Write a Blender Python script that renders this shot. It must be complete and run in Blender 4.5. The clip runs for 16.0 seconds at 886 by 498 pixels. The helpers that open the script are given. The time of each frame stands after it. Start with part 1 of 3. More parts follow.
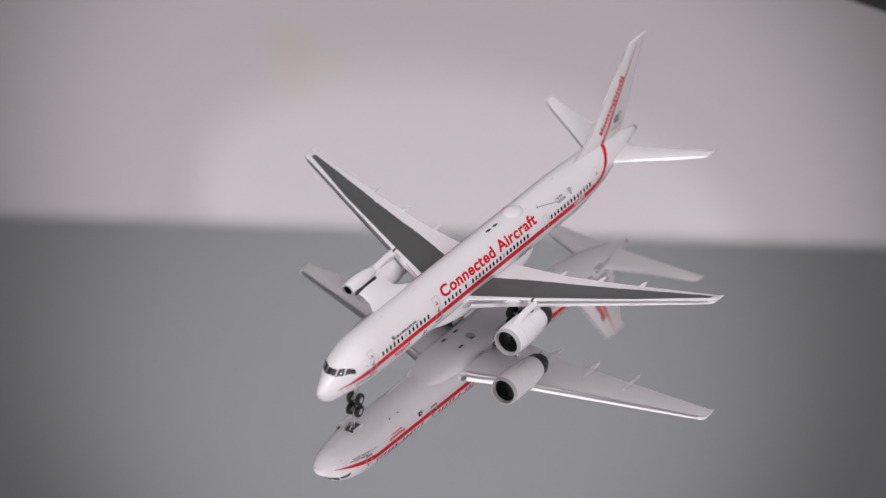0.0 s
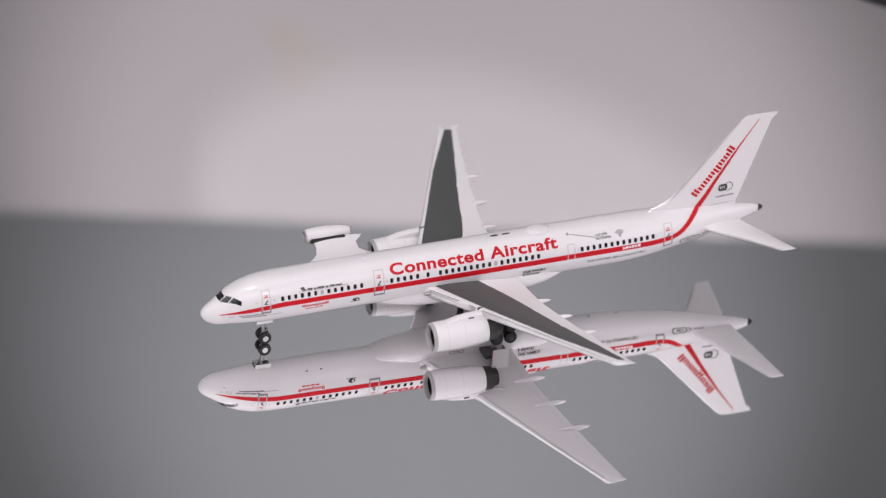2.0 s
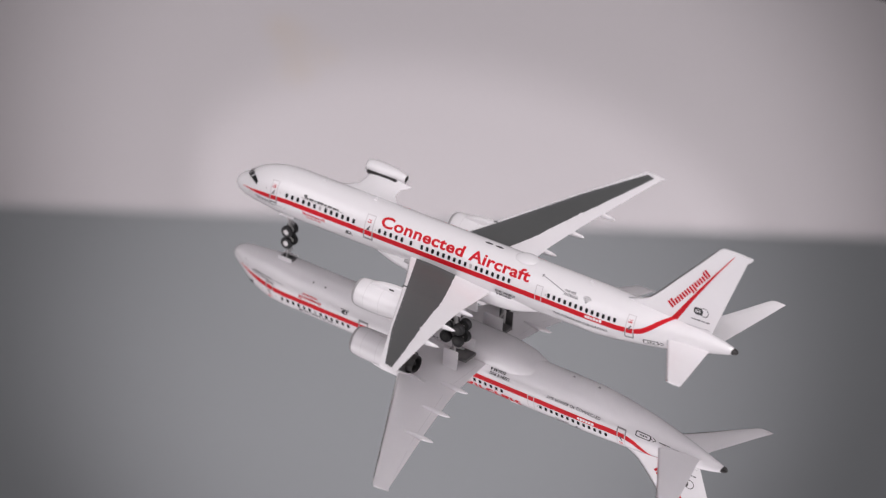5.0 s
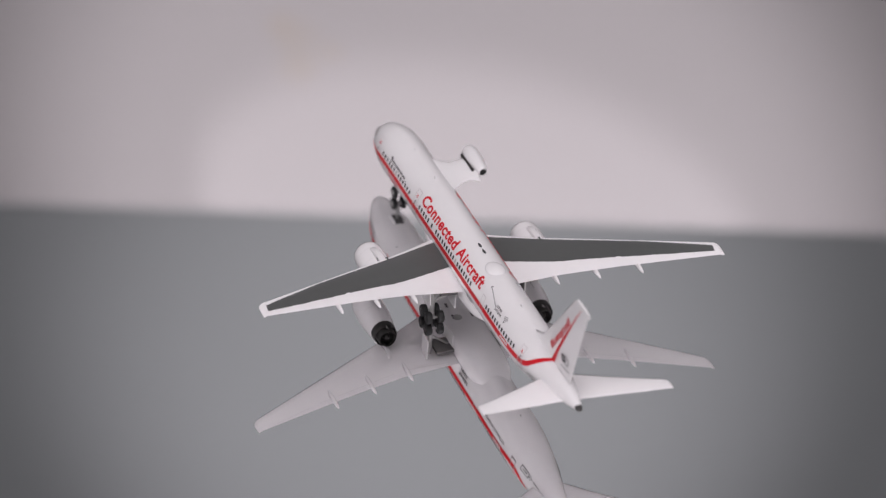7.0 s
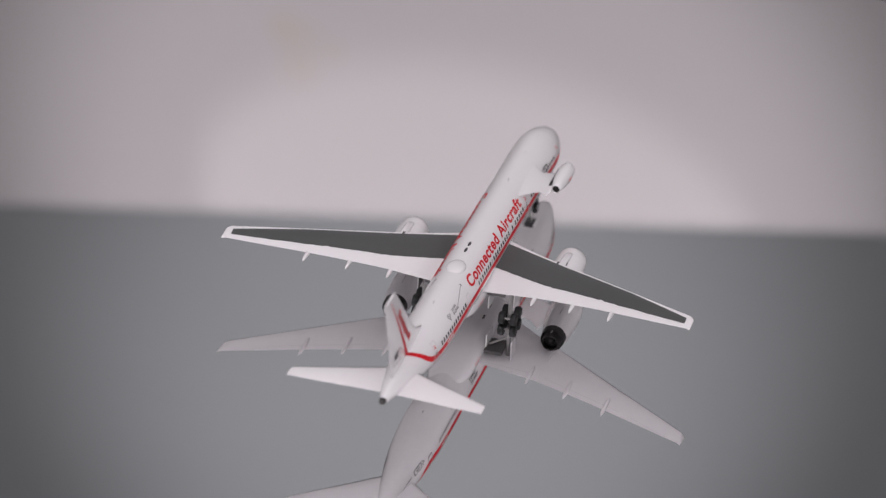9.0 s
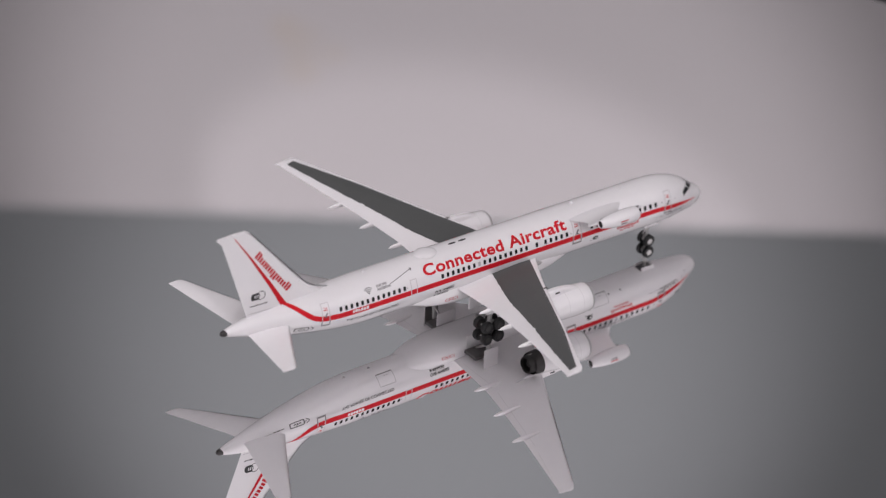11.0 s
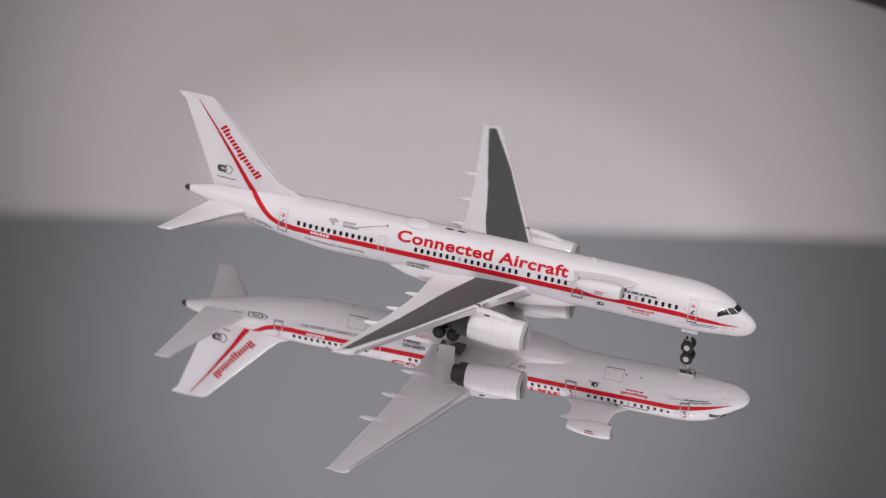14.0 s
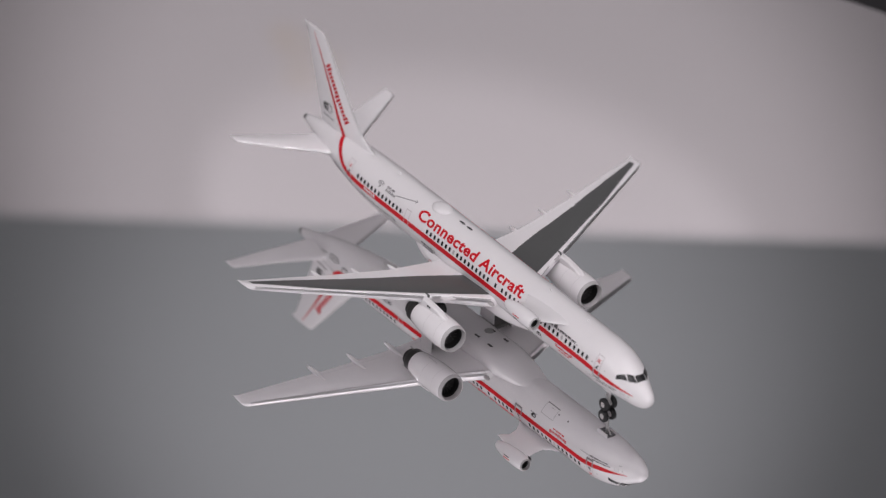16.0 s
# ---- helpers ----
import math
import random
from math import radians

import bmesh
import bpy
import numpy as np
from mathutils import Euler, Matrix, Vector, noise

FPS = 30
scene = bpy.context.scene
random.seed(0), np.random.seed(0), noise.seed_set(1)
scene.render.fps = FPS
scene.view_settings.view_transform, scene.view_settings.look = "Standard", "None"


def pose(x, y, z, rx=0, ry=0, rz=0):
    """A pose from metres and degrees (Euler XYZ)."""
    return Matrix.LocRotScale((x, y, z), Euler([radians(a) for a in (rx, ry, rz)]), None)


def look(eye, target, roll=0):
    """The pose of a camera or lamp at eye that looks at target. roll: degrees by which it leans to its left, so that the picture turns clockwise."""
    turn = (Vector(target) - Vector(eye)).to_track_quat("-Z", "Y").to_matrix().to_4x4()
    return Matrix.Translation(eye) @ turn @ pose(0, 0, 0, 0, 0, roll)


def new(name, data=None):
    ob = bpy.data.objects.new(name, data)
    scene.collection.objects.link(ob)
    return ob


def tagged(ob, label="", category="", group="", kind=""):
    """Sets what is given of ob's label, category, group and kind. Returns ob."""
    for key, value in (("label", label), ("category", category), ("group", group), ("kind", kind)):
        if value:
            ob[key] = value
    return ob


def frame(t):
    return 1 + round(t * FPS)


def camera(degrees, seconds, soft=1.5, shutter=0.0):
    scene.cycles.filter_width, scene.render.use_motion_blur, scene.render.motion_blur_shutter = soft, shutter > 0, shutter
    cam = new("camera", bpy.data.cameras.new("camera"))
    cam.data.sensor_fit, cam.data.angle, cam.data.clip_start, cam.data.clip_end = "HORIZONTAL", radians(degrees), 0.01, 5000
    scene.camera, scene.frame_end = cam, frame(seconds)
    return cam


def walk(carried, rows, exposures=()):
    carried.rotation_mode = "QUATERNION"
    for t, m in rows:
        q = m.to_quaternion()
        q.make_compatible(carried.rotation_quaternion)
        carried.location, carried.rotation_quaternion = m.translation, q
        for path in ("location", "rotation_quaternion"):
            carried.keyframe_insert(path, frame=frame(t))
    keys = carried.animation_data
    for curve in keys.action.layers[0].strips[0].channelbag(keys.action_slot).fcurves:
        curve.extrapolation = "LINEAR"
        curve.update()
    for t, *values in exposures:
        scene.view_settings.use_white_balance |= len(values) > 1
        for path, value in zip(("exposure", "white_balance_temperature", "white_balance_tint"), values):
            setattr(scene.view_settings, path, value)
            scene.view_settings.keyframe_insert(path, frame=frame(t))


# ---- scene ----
# One unit of the model's own plan is a millimetre.
MM = 0.001
PITCH = 0.62            # the model sits nose-down by this much
TILT = 0.0018           # the turntable runs a little out of true
SHIFT_Y = 0.58          # the fuselage runs beside the turning axis

# ---- camera ----
EYE = (0.0, -1.00791, 0.61046)
AHEAD = (-0.0056053, 0.8600049, -0.5102550)
cam = camera(8.54, 16.0, soft=1.3)
cam.data.dof.use_dof = True
cam.data.dof.focus_distance = 1.165
cam.data.dof.aperture_fstop = 18.0
STAND = look(EYE, [EYE[i] + AHEAD[i] for i in range(3)], 3.296)
walk(cam, [(0.0, STAND), (16.0, STAND)], exposures=[(0.0, -0.16), (3.0, -0.18), (7.0, -0.14), (8.2, -0.17), (10.5, -0.37), (13.0, -0.39), (16.0, -0.40)])

# heading of the nose, degrees from +x, at these seconds
HEADINGS = [
    (0.0, 240.25), (0.5, 230.85), (1.0, 221.55), (1.5, 212.32), (2.0, 203.10), (2.5, 193.84), (3.0, 184.56),
    (3.5, 175.28), (4.0, 166.00), (4.5, 156.76), (5.0, 147.55), (5.5, 138.35), (6.0, 129.15), (6.5, 119.98),
    (7.0, 111.05), (7.5, 102.18), (8.0, 93.28), (8.5, 84.30), (9.0, 75.30), (9.5, 66.28), (10.0, 57.26),
    (10.5, 48.20), (11.0, 39.05), (11.5, 29.90), (12.0, 20.75), (12.5, 11.60), (13.0, 2.45), (13.5, -6.78),
    (14.0, -16.06), (14.5, -25.36), (15.0, -34.60), (15.5, -43.76), (16.0, -52.87)]

# ---- world and light ----
world = bpy.data.worlds.new("room_air")
scene.world = world
world.use_nodes = True
world.node_tree.nodes["Background"].inputs["Color"].default_value = (0.95, 0.93, 0.95, 1)
world.node_tree.nodes["Background"].inputs["Strength"].default_value = 0.10


def area_lamp(name, eye, target, width, depth, watts, colour):
    data = bpy.data.lights.new(name, "AREA")
    data.shape, data.size, data.size_y, data.energy, data.color = "RECTANGLE", width, depth, watts, colour
    ob = new(name, data)
    ob.matrix_world = look(eye, target)
    return ob


WARM = (1.0, 0.943, 0.978)
# broad overhead fill, added to even out the light; no real fixture
area_lamp("overhead_fill_light", (0.0, -0.1, 1.66), (0.0, -0.09, 0.0), 1.5, 1.2, 5.6, WARM)
# the key lamp over the turntable, a little towards the camera
area_lamp("key_light", (-0.08, -0.50, 1.36), (0.0, 0.0, 0.0), 0.14, 0.14, 3.2, WARM)
# left, right and front fills, added to brighten the model's sides and belly
area_lamp("broad_fill_light", (-1.25, -0.55, 0.80), (0.0, 0.0, 0.0), 1.2, 1.0, 7.6, WARM)
area_lamp("broad_fill_light", (1.25, -0.55, 0.80), (0.0, 0.0, 0.0), 1.2, 1.0, 5.6, WARM)
area_lamp("broad_fill_light", (0.0, -1.60, 1.15), (0.0, 0.0, 0.0), 1.6, 0.8, 8.0, WARM)
# small lamp tubes: two low beside the camera, two high
area_lamp("spot_led_light", (0.40, -0.79, 0.66), (0.0, 0.0, 0.02), 0.012, 0.06, 1.1, WARM)
area_lamp("spot_led_light", (0.44, -0.82, 0.56), (0.0, 0.0, 0.02), 0.012, 0.04, 0.7, WARM)
area_lamp("spot_led_light", (0.33, -0.36, 1.08), (0.0, 0.0, 0.02), 0.012, 0.04, 0.7, WARM)
area_lamp("spot_led_light", (-0.35, -0.62, 0.95), (0.0, 0.0, 0.02), 0.012, 0.04, 1.2, WARM)


def spot_lamp(name, eye, target, degrees, blend, watts, colour, wide=1.0):
    data = bpy.data.lights.new(name, "SPOT")
    data.spot_size, data.spot_blend, data.energy, data.color, data.shadow_soft_size = radians(degrees), blend, watts, colour, 0.006
    new(name, data).matrix_world = look(eye, target) @ Matrix.Diagonal((wide, 1.0, 1.0, 1.0))


# broad spot added for corner falloff; narrow one throws the card's soft round pool
spot_lamp("card_spotlight", (0.05, -0.25, 1.30), (-0.006, 0.415, 0.225), 7.2, 0.7, 120.0, WARM, 1.8)
spot_lamp("card_spotlight", (0.05, -0.25, 1.30), (0.0, 0.415, 0.225), 2.35, 0.16, 56.0, WARM, 3.1)
# added spot: brightens mid-wall in place of the lens's darker corners
spot_lamp("wall_fill_spot", (-0.01, 0.35, 1.45), (-0.02, 1.5, 0.95), 21.0, 1.0, 53.0, WARM)


# ---- materials ----
def material(name, colour, rough=0.5, metal=0.0, vary=0.06, grain=900.0, bump=0.0, coat=0.0, rough_vary=0.05):
    """A painted or metal surface with tone and gloss that wander at two scales."""
    m = bpy.data.materials.new(name)
    m.use_nodes = True
    nt = m.node_tree
    b = nt.nodes["Principled BSDF"]
    tc = nt.nodes.new("ShaderNodeTexCoord")
    fine = nt.nodes.new("ShaderNodeTexNoise")
    fine.inputs["Scale"].default_value, fine.inputs["Detail"].default_value = grain, 5
    wide = nt.nodes.new("ShaderNodeTexNoise")
    wide.inputs["Scale"].default_value, wide.inputs["Detail"].default_value = grain / 14, 3
    mix = nt.nodes.new("ShaderNodeMath")
    mix.operation = "MULTIPLY_ADD"
    mix.inputs[1].default_value = 0.4
    ramp = nt.nodes.new("ShaderNodeMapRange")
    ramp.inputs["From Min"].default_value, ramp.inputs["From Max"].default_value = 0.35, 1.05
    ramp.inputs["To Min"].default_value, ramp.inputs["To Max"].default_value = 1 - vary, 1 + vary
    tone = nt.nodes.new("ShaderNodeVectorMath")
    tone.operation = "SCALE"
    tone.inputs[0].default_value = colour
    gloss = nt.nodes.new("ShaderNodeMapRange")
    gloss.inputs["To Min"].default_value, gloss.inputs["To Max"].default_value = max(0.0, rough - rough_vary), rough + rough_vary
    link = nt.links.new
    link(tc.outputs["Object"], fine.inputs["Vector"])
    link(tc.outputs["Object"], wide.inputs["Vector"])
    link(fine.outputs["Fac"], mix.inputs[0])
    link(wide.outputs["Fac"], mix.inputs[2])
    link(mix.outputs[0], ramp.inputs["Value"])
    link(ramp.outputs["Result"], tone.inputs["Scale"])
    link(tone.outputs[0], b.inputs["Base Color"])
    link(wide.outputs["Fac"], gloss.inputs["Value"])
    link(gloss.outputs["Result"], b.inputs["Roughness"])
    b.inputs["Metallic"].default_value = metal
    b.inputs["Coat Weight"].default_value = coat
    b.inputs["Coat Roughness"].default_value = 0.05
    if bump:
        bp = nt.nodes.new("ShaderNodeBump")
        bp.inputs["Strength"].default_value, bp.inputs["Distance"].default_value = bump, 0.0002
        link(fine.outputs["Fac"], bp.inputs["Height"])
        link(bp.outputs["Normal"], b.inputs["Normal"])
    return m


WHITE = material("white_gloss_paint", (0.83, 0.81, 0.825), 0.40, vary=0.025, coat=1.0, bump=0.02)
WING_WHITE = material("white_wing_paint", (0.84, 0.82, 0.835), 0.38, vary=0.03, coat=0.5, bump=0.03)
GREY = material("dark_grey_wing_paint", (0.085, 0.088, 0.087), 0.42, vary=0.09, bump=0.05)
RED = material("red_print", (0.60, 0.010, 0.020), 0.45, vary=0.06, coat=0.04)
RED.node_tree.nodes["Principled BSDF"].inputs["Specular IOR Level"].default_value = 0.15
BLACK = material("black_print", (0.02, 0.02, 0.022), 0.35, vary=0.15)
INK = material("grey_ink", (0.09, 0.085, 0.09), 0.4, vary=0.2)
PALE_INK = material("pale_grey_ink", (0.45, 0.43, 0.44), 0.4, vary=0.15)
DOOR_LINE = material("pale_door_line", (0.60, 0.57, 0.58), 0.4, vary=0.1)
SILL = material("grey_sill_print", (0.24, 0.23, 0.235), 0.4, vary=0.15)
GLASS = material("black_window_print", (0.016, 0.016, 0.018), 0.25, vary=0.1, coat=0.5)
CHROME = material("bare_metal", (0.70, 0.69, 0.70), 0.36, metal=1.0, vary=0.06)
DARK_METAL = material("dark_exhaust_metal", (0.045, 0.042, 0.042), 0.4, metal=0.3, vary=0.2, bump=0.1)
HOLE = material("dark_intake", (0.012, 0.012, 0.012), 0.5, vary=0.3)
LIP = material("pale_grey_lip_paint", (0.42, 0.41, 0.415), 0.3, vary=0.1, coat=0.4)
FAINT = material("faint_panel_line", (0.66, 0.64, 0.65), 0.45, vary=0.06)
FAN = material("black_fan", (0.022, 0.021, 0.021), 0.4, vary=0.2)
# shade on gear door inner faces and in wheel bays, put into the colour
GEAR_SHADE = material("dark_grey_gear_shade", (0.13, 0.125, 0.125), 0.6, vary=0.15)
RUBBER = material("black_rubber", (0.016, 0.016, 0.017), 0.62, vary=0.2, bump=0.15)
HUB = material("silver_hub_paint", (0.62, 0.60, 0.60), 0.35, metal=0.4, vary=0.08)
GEAR = material("grey_gear_metal", (0.42, 0.41, 0.41), 0.4, metal=0.35, vary=0.1)
SEAM = material("fine_seam_grey", (0.40, 0.385, 0.39), 0.5, vary=0.1)
CARD = material("pale_grey_card", (0.258, 0.243, 0.249), 0.7, vary=0.03, grain=14.0, bump=0.02)


def stain(m, spots, tint):
    """Mixes faint round stains, each (x, y, z, radius), over a material's colour."""
    nt = m.node_tree
    b = nt.nodes["Principled BSDF"]
    tc = nt.nodes.new("ShaderNodeTexCoord")
    wobbly = nt.nodes.new("ShaderNodeTexNoise")
    wobbly.inputs["Scale"].default_value = 60.0
    nt.links.new(tc.outputs["Object"], wobbly.inputs["Vector"])
    last = b.inputs["Base Color"].links[0].from_socket
    for x, y, z, r in spots:
        far = nt.nodes.new("ShaderNodeVectorMath")
        far.operation = "DISTANCE"
        far.inputs[1].default_value = (x, y, z)
        nt.links.new(tc.outputs["Object"], far.inputs[0])
        fade = nt.nodes.new("ShaderNodeMapRange")
        fade.interpolation_type = "SMOOTHSTEP"
        fade.inputs["From Min"].default_value, fade.inputs["From Max"].default_value = r, 0.0
        nt.links.new(far.outputs["Value"], fade.inputs["Value"])
        amount = nt.nodes.new("ShaderNodeMath")
        amount.operation = "MULTIPLY"
        nt.links.new(fade.outputs["Result"], amount.inputs[0])
        nt.links.new(wobbly.outputs["Fac"], amount.inputs[1])
        mix = nt.nodes.new("ShaderNodeMix")
        mix.data_type = "RGBA"
        nt.links.new(amount.outputs[0], mix.inputs[0])
        nt.links.new(last, mix.inputs[6])
        mix.inputs[7].default_value = (*tint, 1)
        last = mix.outputs[2]
    nt.links.new(last, b.inputs["Base Color"])


stain(CARD, ((-0.0568, 0.415, 0.1665, 0.007), (-0.0521, 0.415, 0.1702, 0.010), (-0.0425, 0.415, 0.1738, 0.006), (-0.0516, 0.415, 0.1797, 0.009)), (0.262, 0.232, 0.21))
WALLPAINT = material("grey_wall_paint", (0.246, 0.260, 0.268), 0.8, vary=0.05, grain=12.0, bump=0.05)
CEILPAINT = material("white_ceiling_paint", (0.7, 0.69, 0.69), 0.85, vary=0.03, grain=20.0)
FLOORING = material("dull_floor", (0.2, 0.19, 0.18), 0.6, vary=0.1, grain=30.0)
TABLE = material("matt_black_table", (0.012, 0.012, 0.013), 0.55, vary=0.2, grain=120.0, bump=0.05)
BASE = material("black_plastic", (0.014, 0.014, 0.015), 0.45, vary=0.2, grain=200.0)
MIRROR = material("mirror_glass", (0.92, 0.915, 0.92), 0.006, metal=1.0, vary=0.008, grain=60.0, rough_vary=0.005)


# ---- building helpers ----
def part(name, bm, mat, parent=None, label="", smooth=True):
    """Links a bmesh, in millimetres, as one mesh object under a thing or part."""
    me = bpy.data.meshes.new(name)
    bmesh.ops.recalc_face_normals(bm, faces=bm.faces)
    bmesh.ops.scale(bm, vec=(MM, MM, MM), verts=bm.verts)
    bm.to_mesh(me)
    bm.free()
    return fit_in(name, me, mat, parent, label, smooth)


def fit_in(name, me, mat, parent=None, label="", smooth=True):
    if smooth and len(me.polygons):
        me.shade_smooth()
        me.set_sharp_from_angle(angle=radians(38))
    if not me.materials:
        me.materials.append(mat)
    ob = new(name, me)
    if parent is not None:
        ob.parent = parent
    if label:
        tagged(ob, label)
    return ob


def skin(rings, closed=True, caps=True):
    """A bmesh through rings of points, one after another."""
    bm = bmesh.new()
    rows = [[bm.verts.new(p) for p in r] for r in rings]
    n = len(rows[0])
    for a, b in zip(rows, rows[1:]):
        for i in range(n if closed else n - 1):
            j = (i + 1) % n
            bm.faces.new((a[i], a[j], b[j], b[i]))
    if caps and closed:
        bm.faces.new(rows[0][::-1])
        bm.faces.new(rows[-1])
    return bm


def lathe(profile, centre, n=36):
    """Turns (x, radius) pairs round a fore-and-aft axis through centre (y, z)."""
    cy, cz = centre
    rings = [[(x, cy + r * math.cos(2 * math.pi * i / n), cz + r * math.sin(2 * math.pi * i / n)) for i in range(n)] for x, r in profile]
    return skin(rings, caps=False)


def box(x0, x1, y0, y1, z0, z1, bevel=0.0):
    bm = bmesh.new()
    bmesh.ops.create_cube(bm, size=1.0)
    for v in bm.verts:
        v.co = Vector(((x0 + x1) / 2 + v.co.x * (x1 - x0), (y0 + y1) / 2 + v.co.y * (y1 - y0), (z0 + z1) / 2 + v.co.z * (z1 - z0)))
    if bevel:
        bmesh.ops.bevel(bm, geom=bm.edges[:], offset=bevel, segments=2, affect="EDGES", clamp_overlap=True)
    return bm


def rod(p, q, r, n=12):
    p, q = Vector(p), Vector(q)
    up = (q - p).normalized()
    side = up.orthogonal().normalized()
    other = up.cross(side)
    return skin([[c + r * (math.cos(2 * math.pi * i / n) * side + math.sin(2 * math.pi * i / n) * other) for i in range(n)] for c in (p, q)])


def merge(*bms):
    """Joins several bmeshes into the first."""
    first = bms[0]
    for b in bms[1:]:
        me = bpy.data.meshes.new("tmp")
        b.to_mesh(me)
        first.from_mesh(me)
        bpy.data.meshes.remove(me)
        b.free()
    return first


def smooth_table(table, xs):
    """Smooth interpolation of rows (x, a, b, ...) with falling x, at the given xs."""
    t = np.array(sorted(table), float)
    x, v = t[:, 0], t[:, 1:]
    d = np.diff(v, axis=0) / np.diff(x)[:, None]
    m = np.zeros_like(v)
    m[1:-1] = np.where(d[:-1] * d[1:] > 0, 2 * d[:-1] * d[1:] / np.where(d[:-1] + d[1:] == 0, 1, d[:-1] + d[1:]), 0)
    m[0], m[-1] = d[0], d[-1]
    out = []
    for q in xs:
        i = int(np.clip(np.searchsorted(x, q) - 1, 0, len(x) - 2))
        h = x[i + 1] - x[i]
        s = (q - x[i]) / h
        out.append((2 * s**3 - 3 * s**2 + 1) * v[i] + (s**3 - 2 * s**2 + s) * h * m[i] + (3 * s**2 - 2 * s**3) * v[i + 1] + (s**3 - s**2) * h * m[i + 1])
    return out


# ---- the room ----
def slab(name, x0, x1, y0, y1, z0, z1, mat, label, category, kind="structure"):
    ob = part(name, box(x0 / MM, x1 / MM, y0 / MM, y1 / MM, z0 / MM, z1 / MM), mat, None, "", smooth=False)
    return tagged(ob, label, category, "", kind)


slab("floor", -1.7, 1.7, -2.0, 1.6, -0.82, -0.77, FLOORING, "dull brown floor of the room", "floor")
slab("ceiling", -1.7, 1.7, -2.0, 1.6, 1.70, 1.75, CEILPAINT, "plain white painted ceiling", "ceiling")
slab("wall_north", -1.7, 1.7, 1.5, 1.6, -0.77, 1.70, WALLPAINT, "plain grey painted wall behind the card", "wall")
slab("wall_south", -1.7, 1.7, -2.0, -1.9, -0.77, 1.70, WALLPAINT, "plain grey painted wall", "wall")
slab("wall_east", 1.6, 1.7, -1.9, 1.5, -0.77, 1.70, WALLPAINT, "plain grey painted wall", "wall")
slab("wall_west", -1.7, -1.6, -1.9, 1.5, -0.77, 1.70, WALLPAINT, "plain grey painted wall", "wall")

TOP_Z = -0.028


def build_table():
    thing = tagged(new("table"), "matt black table under the mirror turntable", "table")
    part("tabletop", box(-620, 620, -420, 520, TOP_Z / MM - 30, TOP_Z / MM, 3), TABLE, thing)
    for sx in (-1, 1):
        for y in (-370, 470):
            part("leg", box(sx * 570 - 22, sx * 570 + 22, y - 22, y + 22, -770, TOP_Z / MM - 30, 2), TABLE, thing)


build_table()

CARD_Y, CARD_TOP, CARD_SLOPE = 0.415, 0.2249, -0.0306


def build_card():
    """A white card that stands behind the turntable; its upper edge leans a little."""
    bm = box(-560, 560, CARD_Y / MM, CARD_Y / MM + 5, TOP_Z / MM, 225, 0)
    for v in bm.verts:
        if v.co.z > 100:
            v.co.z = CARD_TOP / MM + CARD_SLOPE * v.co.x
    bmesh.ops.bevel(bm, geom=bm.edges[:], offset=0.6, segments=1, affect="EDGES")
    ob = part("backdrop_card", bm, CARD)
    return tagged(ob, "plain pale grey card standing upright behind the turntable", "card")


build_card()

# ---- the turntable ----
DISC_R = 161.8


def build_turntable():
    thing = tagged(new("turntable"), "round mirror-topped turntable with a black base", "turntable")
    n = 160
    ring = lambda r, z: [(r * math.cos(2 * math.pi * i / n), r * math.sin(2 * math.pi * i / n), z) for i in range(n)]
    part("mirror", skin([ring(DISC_R, -3.0), ring(DISC_R, -0.25), ring(DISC_R - 0.25, 0.0)]), MIRROR, thing, "round silvered glass mirror")
    part("platter", skin([ring(DISC_R - 4, -9.0), ring(DISC_R - 3, -8.6), ring(DISC_R - 3, -3.05)]), BASE, thing, "black plastic platter")
    return thing


def build_turntable_foot():
    bm = lathe([(0.0, 0.0), (0.0, 60.0), (2.0, 62.0), (14.0, 62.0), (16.0, 60.0), (16.0, 0.0)], (0, 0), 72)
    bmesh.ops.rotate(bm, cent=(0, 0, 0), matrix=Matrix.Rotation(-math.pi / 2, 3, "Y"), verts=bm.verts)
    bmesh.ops.translate(bm, vec=(0, 0, TOP_Z / MM), verts=bm.verts)
    ob = part("plinth", bm, BASE)
    tagged(ob, "round black plastic plinth between turntable and table", "plinth")


turntable = build_turntable()
build_turntable_foot()

# ---- the model aircraft ----
aircraft = tagged(new("model_airplane"), "white die-cast twin-jet airliner model with red stripe and lettering", "model airplane")

# x, middle height, half height, half width
STATIONS = [
    (57.55, 8.68, 0.02, 0.02), (57.45, 8.68, 0.5, 0.48), (57.15, 8.68, 1.02, 0.95), (56.4, 8.7, 1.78, 1.48), (54.9, 8.86, 2.6, 2.16), (53.4, 9.28, 3.24, 2.72),
    (52.0, 9.8, 3.8, 3.24), (49.2, 10.26, 4.5, 4.0), (45.9, 10.52, 4.95, 4.56), (42.0, 10.62, 5.1, 4.75), (20.0, 10.62, 5.1, 4.75), (-10.0, 10.62, 5.1, 4.75),
    (-29.0, 10.62, 5.1, 4.75), (-34.1, 10.75, 4.85, 4.65), (-39.7, 11.07, 4.35, 4.25), (-45.3, 11.42, 3.75, 3.5), (-50.8, 11.78, 2.9, 2.6),
    (-55.9, 12.15, 1.9, 1.7), (-59.2, 12.3, 1.1, 1.02), (-60.9, 12.32, 0.6, 0.55)]
GRID_X = np.linspace(-61, 57.55, 3000)
GRID_S = np.array(smooth_table(STATIONS, GRID_X))


def section(x):
    return [float(np.interp(x, GRID_X, GRID_S[:, k])) for k in range(3)]


